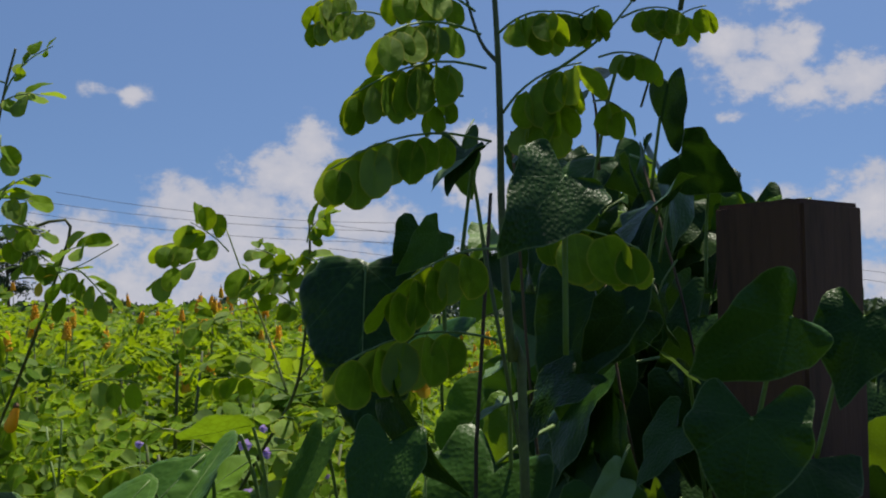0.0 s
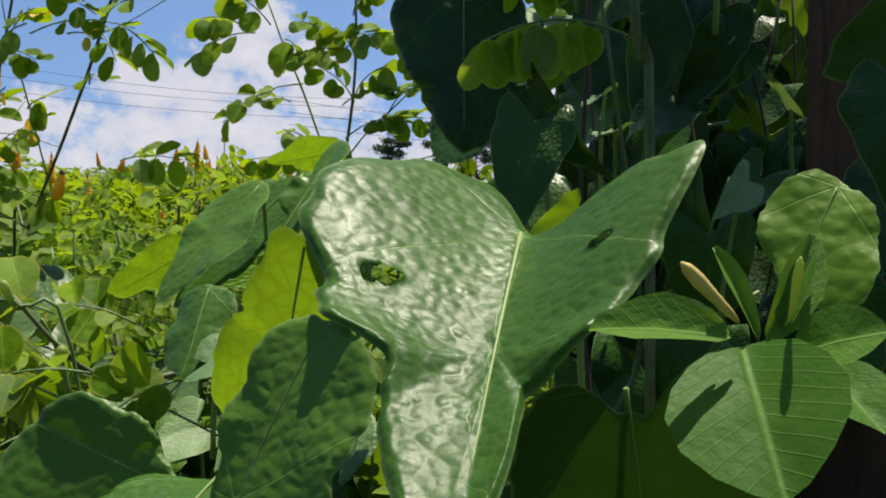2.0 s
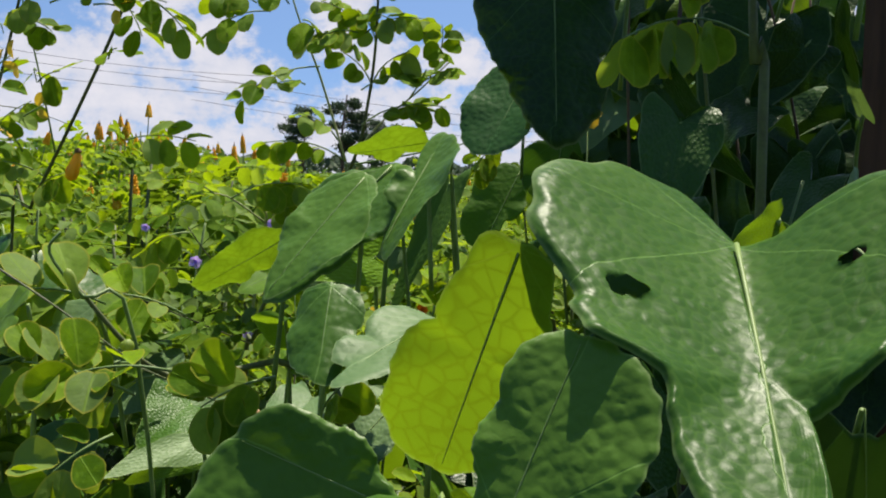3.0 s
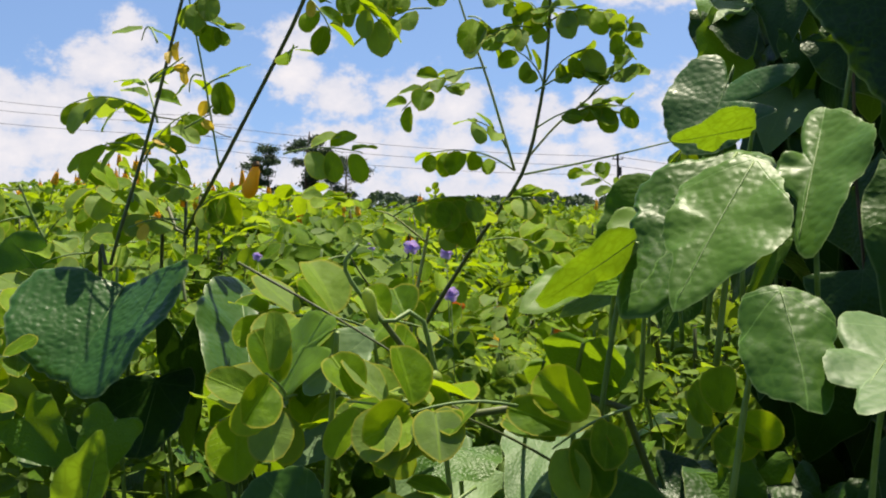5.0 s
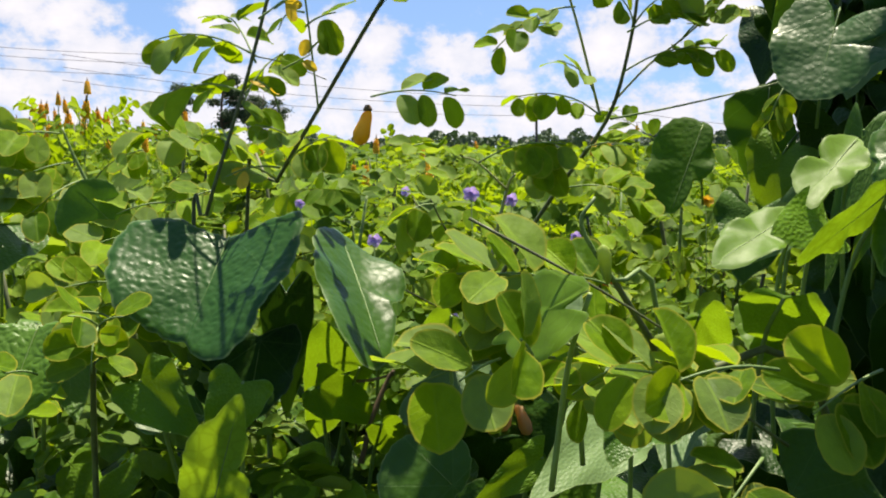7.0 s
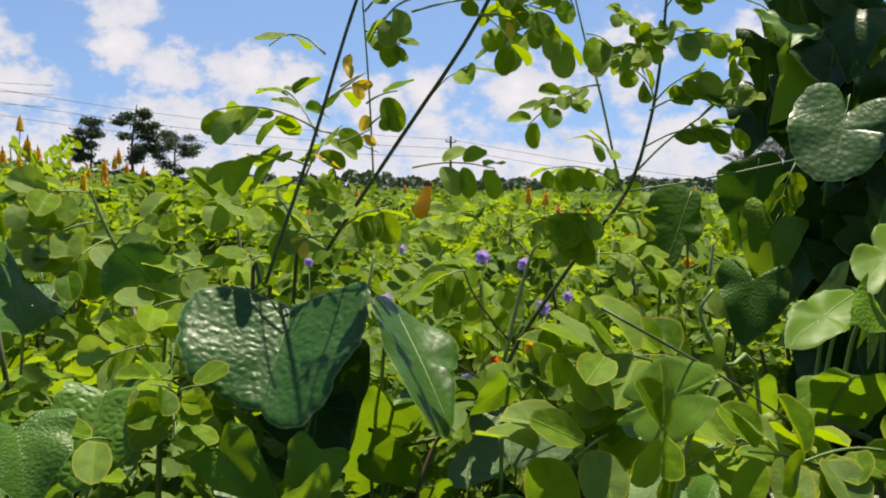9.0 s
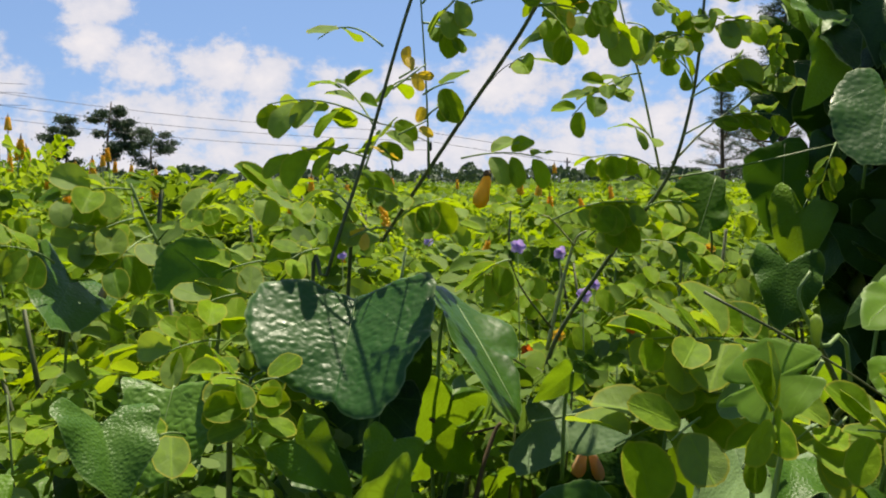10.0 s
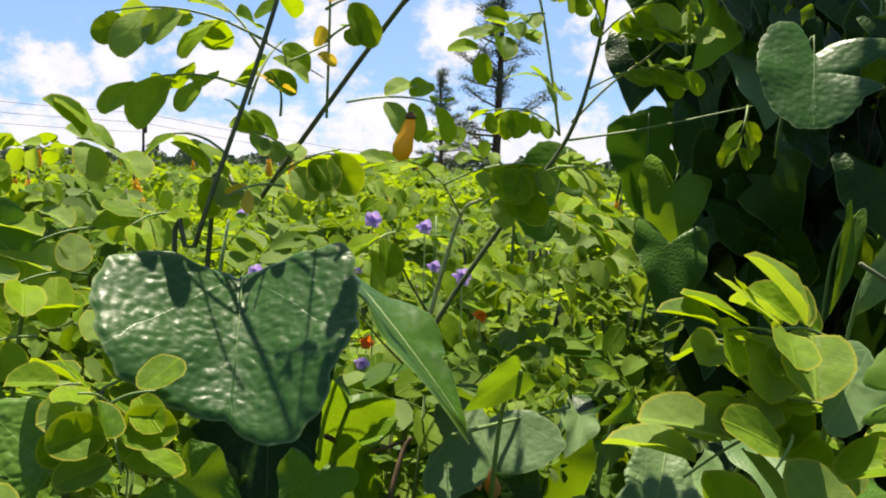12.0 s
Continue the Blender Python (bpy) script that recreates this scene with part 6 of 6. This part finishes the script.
mid = shoot("cassia sprig with drooping round leaflets in the tangle", [
    ([(-0.818, 1.760, 0.953), (-0.807, 1.750, 1.022), (-0.796, 1.740, 1.063)], 0.0016),
    ([(-0.885, 2.200, 1.170), (-0.906, 2.200, 1.216), (-0.920, 2.200, 1.254)], 0.004, GREENSTEM),
    ([(-0.555, 1.800, 0.892), (-0.542, 1.810, 0.937), (-0.525, 1.820, 0.974), (-0.517, 1.820, 0.986)], 0.0048, BARK),
    ([(-0.598, 1.820, 0.995), (-0.559, 1.830, 0.974), (-0.515, 1.840, 0.977)], 0.0036, BARK),
    ([(-0.487, 1.800, 0.989), (-0.419, 1.820, 0.991), (-0.328, 1.850, 0.990)], 0.003, GREENSTEM),
], 0.003)
for a, b, n, s in (
    ((-0.796, 1.750, 1.061), (-0.800, 1.720, 1.028), 2, 0.055), ((-0.796, 1.750, 1.061), (-0.828, 1.730, 1.071), 2, 0.045), ((-0.796, 1.750, 1.061), (-0.769, 1.740, 1.073), 2, 0.042), ((-0.794, 2.000, 1.105), (-0.833, 1.980, 1.135), 2, 0.045),
    ((-0.756, 1.950, 1.163), (-0.814, 1.930, 1.152), 2, 0.05), ((-0.770, 1.930, 1.125), (-0.839, 1.900, 1.118), 2, 0.05), ((-0.920, 2.200, 1.246), (-1.015, 2.150, 1.232), 4, 0.055), ((-0.906, 2.200, 1.208), (-0.988, 2.150, 1.174), 4, 0.055),
    ((-0.885, 2.200, 1.177), (-0.810, 2.160, 1.224), 4, 0.05), ((-0.892, 2.200, 1.185), (-0.952, 2.120, 1.139), 3, 0.055), ((-0.815, 1.900, 1.079), (-0.875, 1.870, 1.073), 3, 0.045), ((-0.860, 1.720, 1.015), (-0.884, 1.700, 1.021), 1, 0.055),
    ((-0.800, 1.700, 1.062), (-0.801, 1.660, 1.026), 2, 0.048), ((-0.800, 1.700, 1.062), (-0.823, 1.680, 1.075), 1, 0.042), ((-0.800, 1.700, 1.062), (-0.775, 1.680, 1.073), 1, 0.042),
    ((-0.690, 1.950, 1.175), (-0.739, 1.920, 1.165), 3, 0.042), ((-0.734, 1.900, 1.115), (-0.785, 1.870, 1.101), 3, 0.045), ((-1.010, 2.100, 1.156), (-1.066, 2.050, 1.181), 3, 0.055), ((-0.708, 2.050, 1.219), (-0.766, 2.000, 1.241), 3, 0.05),
):
    feather_leaf(mid, a, b, n, s, UPS, 0.2, int(1000 * b[0] + 19 * b[2]) % 971)

# sprigs that fill the sunlit tangle
rng = random.Random(77)
for i in range(9):
    x, y = -1.25 + 0.155 * i + rng.uniform(-0.05, 0.05), rng.uniform(1.75, 2.25)
    z = rng.uniform(0.86, 0.98)
    if -0.55 < x < -0.25:
        y, z = 2.3, z - 0.12
    sprig = empty("cassia_sprig", (x, y, 0), "low cassia sprig with bright round leaflets", "shrub", "low cassia sprigs in the tangle")
    part("stem", tube("stem", [(0, 0, -0.02), (0.01, 0.0, z * 0.6), (0, -0.02, z)], 0.003, 0.0016, GREENSTEM, 5, 3), sprig)
    for k in range(8):
        a = rng.uniform(0, 6.3)
        p = Vector((0, -0.02 * k / 8, z * (0.72 + 0.28 * k / 7)))
        d = Vector((math.cos(a), math.sin(a) - 0.3, rng.uniform(-0.1, 0.5)))
        part("feathered_leaf", rng.choice(FEATHERS), sprig, Matrix.Translation(p) @ frame_of(d, (rng.uniform(-0.3, 0.3), -0.5, 0.8)).to_4x4() @ Matrix.Scale(rng.uniform(0.55, 0.85), 4))

# small sprigs low in the gap of the tangle
for i in range(12):
    x, y = -0.74 + 0.045 * i + rng.uniform(-0.03, 0.03), rng.uniform(1.92, 2.2)
    z = rng.uniform(0.9, 1.03)
    sprig = empty("cassia_sprig", (x, y, 0), "small cassia sprig with fine bright leaflets", "shrub", "low cassia sprigs in the tangle")
    part("stem", tube("stem", [(0, 0, -0.02), (-0.01, 0.01, z * 0.6), (0.01, -0.01, z)], 0.0026, 0.0014, rng.choice((GREENSTEM, STEM)), 5, 3), sprig)
    for k in range(9):
        a = 2.4 * k + rng.uniform(-0.5, 0.5)
        d = Vector((math.cos(a), math.sin(a) - 0.2, rng.uniform(0.0, 0.6)))
        part("feathered_leaf", rng.choice(FEATHERS), sprig, Matrix.Translation((0.008 * k / 8, -0.01 * k / 8, z * (0.78 + 0.22 * k / 8))) @ frame_of(d, (rng.uniform(-0.4, 0.4), -0.6, 0.8)).to_4x4() @ Matrix.Scale(rng.uniform(0.38, 0.55), 4))

# taller sprigs between the tangle and the field
for i in range(20):
    x, y = -1.75 + 0.1 * i + rng.uniform(-0.06, 0.06), rng.uniform(2.3, 3.2)
    z = rng.uniform(1.0, 1.2) + (0.06 if x < -0.9 else 0)
    sprig = empty("cassia_sprig", (x, y, 0), "upright cassia sprig with round leaflets on pale green stems", "shrub", "upright cassia sprigs before the field")
    lean = Vector((rng.uniform(-0.12, 0.12), rng.uniform(-0.1, 0.1), 0))
    at = lambda t: Vector((lean.x * t * t, lean.y * t * t, z * t))
    part("stem", tube("stem", [(0, 0, -0.02), at(0.5), at(0.8), at(1.0)], 0.0055, 0.0025, GREENSTEM, 5, 3), sprig)
    for k in range(10):
        a = 2.4 * k + rng.uniform(-0.4, 0.4)
        d = Vector((math.cos(a), math.sin(a), rng.uniform(-0.1, 0.8)))
        part("feathered_leaf", FEATHERS[3 * rng.randrange(3)], sprig, Matrix.Translation(at(0.68 + 0.32 * k / 9)) @ frame_of(d, (rng.uniform(-0.5, 0.5), -0.9, 0.7)).to_4x4() @ Matrix.Scale(rng.uniform(0.6, 0.9), 4))

# the cassia that climbs through the creeper, seen against the sky
tall = shoot("tall dark-stemmed cassia rising out of the creeper against the sky", [
    ([(0.138, 1.300, 1.234), (0.128, 1.300, 1.339), (0.121, 1.300, 1.454), (0.120, 1.300, 1.552), (0.118, 1.300, 1.621), (0.114, 1.300, 1.691)], 0.0022),
    ([(0.118, 1.300, 1.597), (0.103, 1.310, 1.619), (0.088, 1.320, 1.668)], 0.003),
    ([(0.269, 1.600, 1.611), (0.296, 1.600, 1.694), (0.315, 1.600, 1.722)], 0.002),
    ([(0.158, 1.500, 1.624), (0.217, 1.500, 1.664), (0.253, 1.500, 1.705)], 0.0025, GREENSTEM),
    ([(0.221, 1.600, 1.541), (0.219, 1.600, 1.605), (0.212, 1.580, 1.634)], 0.003, BARK),
], 0.0036)
for a, b, n, s in (
    ((0.112, 1.300, 1.528), (-0.011, 1.200, 1.492), 7, 0.041), ((0.108, 1.300, 1.592), (0.007, 1.200, 1.550), 7, 0.041), ((0.104, 1.300, 1.622), (0.031, 1.220, 1.603), 6, 0.040), ((0.116, 1.280, 1.358), (0.002, 1.200, 1.343), 5, 0.043),
    ((0.117, 1.280, 1.434), (0.037, 1.200, 1.395), 5, 0.046), ((0.122, 1.300, 1.552), (0.188, 1.240, 1.581), 4, 0.044), ((0.122, 1.280, 1.443), (0.229, 1.220, 1.429), 4, 0.044), ((0.127, 1.300, 1.528), (0.174, 1.250, 1.551), 3, 0.041),
    ((0.098, 1.320, 1.648), (0.036, 1.250, 1.649), 5, 0.038), ((0.118, 1.300, 1.621), (0.166, 1.250, 1.626), 4, 0.038), ((0.229, 1.500, 1.670), (0.159, 1.450, 1.682), 5, 0.034), ((0.241, 1.500, 1.687), (0.293, 1.450, 1.678), 5, 0.034),
    ((0.217, 1.500, 1.646), (0.270, 1.450, 1.627), 4, 0.032), ((0.293, 1.600, 1.694), (0.336, 1.550, 1.711), 2, 0.036), ((-0.002, 1.500, 1.695), (-0.071, 1.450, 1.677), 5, 0.029), ((0.088, 1.300, 1.568), (0.063, 1.260, 1.551), 2, 0.032),
    ((0.213, 1.550, 1.609), (0.245, 1.500, 1.586), 2, 0.036), ((0.182, 1.500, 1.671), (0.215, 1.450, 1.686), 4, 0.032), ((-0.032, 1.500, 1.720), (-0.071, 1.450, 1.695), 4, 0.029),
):
    feather_leaf(tall, a, b, n, s, (0.1, -0.1, 1.0), 0.2, int(1000 * b[0] + 23 * b[2]) % 967, hang=0.8)
# its spreading crown, unseen higher up and added to shade the post and the creeper
rng = random.Random(91)
foot = tall.location
for line in (((0.114, 1.300, 1.691), (0.13, 1.36, 1.86), (0.22, 1.50, 2.06), (0.36, 1.66, 2.20)), ((0.253, 1.500, 1.705), (0.33, 1.60, 1.92), (0.52, 1.72, 2.10), (0.70, 1.80, 2.18)), ((0.315, 1.600, 1.722), (0.36, 1.72, 1.95), (0.34, 1.90, 2.16), (0.28, 2.05, 2.28))):
    part("branch", tube("branch", [Vector(p) - foot for p in line], 0.0034, 0.0016, STEM, 6), tall)
for i in range(60):
    x, y = rng.uniform(0.30, 0.95), rng.uniform(1.56, 2.15)
    z = 2.0 + 0.29 * (y - 1.7) + rng.uniform(0.0, 0.2)
    a = rng.uniform(0, 6.3)
    if i % 3 == 0:
        x, y, z, a = rng.uniform(0.06, 0.4), rng.uniform(1.28, 1.36), rng.uniform(1.86, 1.96), rng.uniform(1.1, 1.9)
    part("feathered_leaf", rng.choice(FEATHERS), tall, Matrix.Translation(Vector((x, y, z)) - foot) @ frame_of((math.cos(a), math.sin(a), rng.uniform(-0.1, 0.3)), (rng.uniform(-0.4, 0.4), rng.uniform(-0.4, 0.4), 1)).to_4x4() @ Matrix.Scale(rng.uniform(0.9, 1.25), 4))


# ---- small things ----
def lance_leaf(parent, base, tip, width, roll, seed, mat=PALE, name="leaf"):
    base, tip = Vector(base), Vector(tip)
    r = random.Random(seed)
    v, u, f = oval_data(r, 1.0, 0.25, 0.3, 16, 0.45)
    k = (tip - base).length
    v = [(x * width, y * k, z * k * 0.5) for x, y, z in v]
    turn = frame_of(tip - base, open_side(base) - base) @ Matrix.Rotation(radians(roll), 3, "Y")
    o = parent.location
    return part(name, mesh_from(name, v, f, u, mat), parent, Matrix.Translation(base - o) @ turn.to_4x4())


def bud(parent, base, tip, radius, mat, name="bud", label=""):
    base, tip = Vector(base), Vector(tip)
    o = parent.location
    way = tip - base
    verts, faces = [], []
    prof = ((0, 0.25), (0.15, 0.6), (0.4, 0.75), (0.7, 1.0), (0.9, 0.8), (1.0, 0.2))
    turn = frame_of(way, (0, -1, 0.3))
    for t, s in prof:
        for k in range(8):
            a = 2 * math.pi * k / 8
            verts.append(base - o + way * t + turn @ Vector((math.cos(a), 0, math.sin(a))) * (radius * s))
    for i in range(len(prof) - 1):
        faces += [(i * 8 + k, i * 8 + (k + 1) % 8, i * 8 + 8 + (k + 1) % 8, i * 8 + 8 + k) for k in range(8)]
    faces += [tuple(range(8))[::-1], tuple(range(len(verts) - 8, len(verts)))]
    return part(name, mesh_from(name, verts, faces, [(0, 0)] * len(verts), mat), parent, None, label)


herb_foot = Vector((0.114, 0.820, 1.138))
herb = empty("budding_herb", (herb_foot.x, herb_foot.y, 0), "light green herb with lance-shaped leaves and an ochre bud", "herb")
part("stem", tube("stem", [(0, 0, -0.02), (0.005, 0, herb_foot.z * 0.6), Vector((0.119, 0.820, 1.177)) - herb.location], 0.0035, 0.0022, GREENSTEM), herb)
for i, (a, b, w, roll) in enumerate((
    ((0.113, 0.820, 1.177), (0.103, 0.860, 1.213), 0.008, 20), ((0.116, 0.820, 1.177), (0.141, 0.840, 1.217), 0.020, 30), ((0.121, 0.820, 1.181), (0.136, 0.830, 1.210), 0.011, -20),
    ((0.102, 0.820, 1.178), (0.050, 0.860, 1.179), 0.028, 45), ((0.125, 0.820, 1.171), (0.154, 0.800, 1.184), 0.031, -40), ((0.106, 0.820, 1.175), (0.107, 0.760, 1.134), 0.065, 0), ((0.140, 0.840, 1.164), (0.154, 0.800, 1.148), 0.031, -40),
)):
    lance_leaf(herb, a, b, w, roll, 40 + i)
bud(herb, (0.103, 0.810, 1.185), (0.080, 0.800, 1.208), 0.003, BUDY, "bud", "ochre flower bud")
bud(herb, (0.097, 0.810, 1.185), (0.083, 0.800, 1.194), 0.002, BUDG, "bud", "green bud")
bud(herb, (0.122, 0.810, 1.185), (0.123, 0.800, 1.210), 0.002, BUDG, "bud", "green bud")

vt = Vector((-0.423, 1.360, 1.149))
tendril = empty("budding_tendril", (vt.x, vt.y, 0), "creeper tendril with light green buds", "tendril")
part("stem", tube("stem", [(0.1, 0.1, -0.02), (0.08, 0.06, 0.6), Vector((-0.377, 1.380, 1.089)) - tendril.location, Vector((-0.417, 1.360, 1.134)) - tendril.location, Vector((-0.442, 1.350, 1.171)) - tendril.location, Vector((-0.433, 1.350, 1.189)) - tendril.location], 0.0025, 0.0012, GREENSTEM), tendril)
bud(tendril, (-0.421, 1.360, 1.132), (-0.428, 1.350, 1.158), 0.005, BUDG)
bud(tendril, (-0.387, 1.370, 1.091), (-0.377, 1.360, 1.093), 0.006, BUDG)

fr = Vector((-0.551, 1.780, 1.244))
fruit = empty("yellow_seed_pod", (fr.x, fr.y, fr.z), "hanging ripe yellow-orange seed pod with a dark tip", "pod")
bud(fruit, (-0.543, 1.780, 1.261), (-0.554, 1.780, 1.226), 0.009, GOLD, "pod")
bud(fruit, (-0.544, 1.780, 1.266), (-0.544, 1.780, 1.259), 0.005, TIP, "cap")

hk = Vector((-0.355, 1.970, 0.896))
husk = empty("dry_husk", hk, "opened dry peach-coloured husks among the leaves", "husk")
bud(husk, (-0.359, 1.970, 0.911), (-0.374, 1.960, 0.877), 0.010, HUSK, "husk")
bud(husk, (-0.351, 1.970, 0.910), (-0.336, 1.970, 0.868), 0.009, HUSK, "husk")
bud(husk, (-0.386, 1.970, 0.890), (-0.393, 1.970, 0.858), 0.007, GOLD, "husk", "golden husk")


def five_petal(place, size, mat, seed, name, label):
    r = random.Random(seed)
    o = Vector(place)
    root = empty(name, o, label, "flower", name + "s in the tangle")
    z = o.z
    part("stem", tube("stem", [(0, 0.05, 0.35 - z), (0.01, 0.02, -z * 0.3), (0, 0, 0)], 0.0011, 0.0008, GREENSTEM, 5, 2), root)
    for k in range(5):
        v, u, f = oval_data(r, 0.9, 0.2, 0.3, 10)
        me = mesh_from("petal", v, f, u, mat)
        a = 2 * math.pi * k / 5 + r.uniform(-0.15, 0.15)
        d = Vector((math.cos(a), -0.45, math.sin(a) * 0.9))
        part("petal", me, root, spot_matrix(Vector((0, 0, 0)), d, (0, -1, 0.35), size * r.uniform(0.85, 1.1)))
    part("throat", tube("throat", [(0, 0.02, 0), (0, 0.008, 0), (0, -0.002, 0)], 0.002, 0.005, mat, 8, 1), root)


for i, (p, s) in enumerate((
    ((-0.358, 2.250, 1.155), 0.014), ((-0.497, 2.300, 1.087), 0.012), ((-0.416, 2.600, 1.147), 0.010), ((-0.134, 2.500, 1.069), 0.011), ((-0.263, 2.500, 1.067), 0.008), ((-0.393, 2.200, 0.980), 0.010), ((-0.300, 2.300, 0.932), 0.007),
    ((-0.590, 1.950, 0.989), 0.012), ((-0.311, 2.100, 1.095), 0.012), ((-0.309, 2.200, 1.148), 0.011), ((-0.604, 2.400, 1.138), 0.009),
)):
    five_petal(p, s, VIOLET, 60 + i, "violet_flower", "small violet five-petalled flower on a thin stem")
for i, (p, s, mt) in enumerate((
    ((-0.250, 2.700, 1.025), 0.014, RED), ((-0.295, 2.400, 0.971), 0.012, RED), ((-0.202, 2.500, 0.980), 0.014, GOLD), ((-0.169, 2.700, 1.017), 0.01, RED), ((-0.107, 2.400, 1.002), 0.012, RED), ((0.142, 2.600, 1.122), 0.014, GOLD), ((0.556, 2.600, 0.952), 0.016, GOLD), ((0.029, 1.500, 1.308), 0.016, GOLD),
)):
    five_petal(p, s, mt, 90 + i, "orange_flower", "small orange-red flower low among the leaves")

tw = Vector((-0.947, 2.150, 1.126))
straw = empty("dry_twig", tw, "short bleached dry twig caught in the leaves", "twig")
part("twig", tube("twig", [Vector((-0.958, 2.150, 1.107)) - tw, Vector((-0.949, 2.150, 1.123)) - tw, Vector((-0.937, 2.150, 1.142)) - tw], 0.006, 0.005, STRAW, 7), straw)
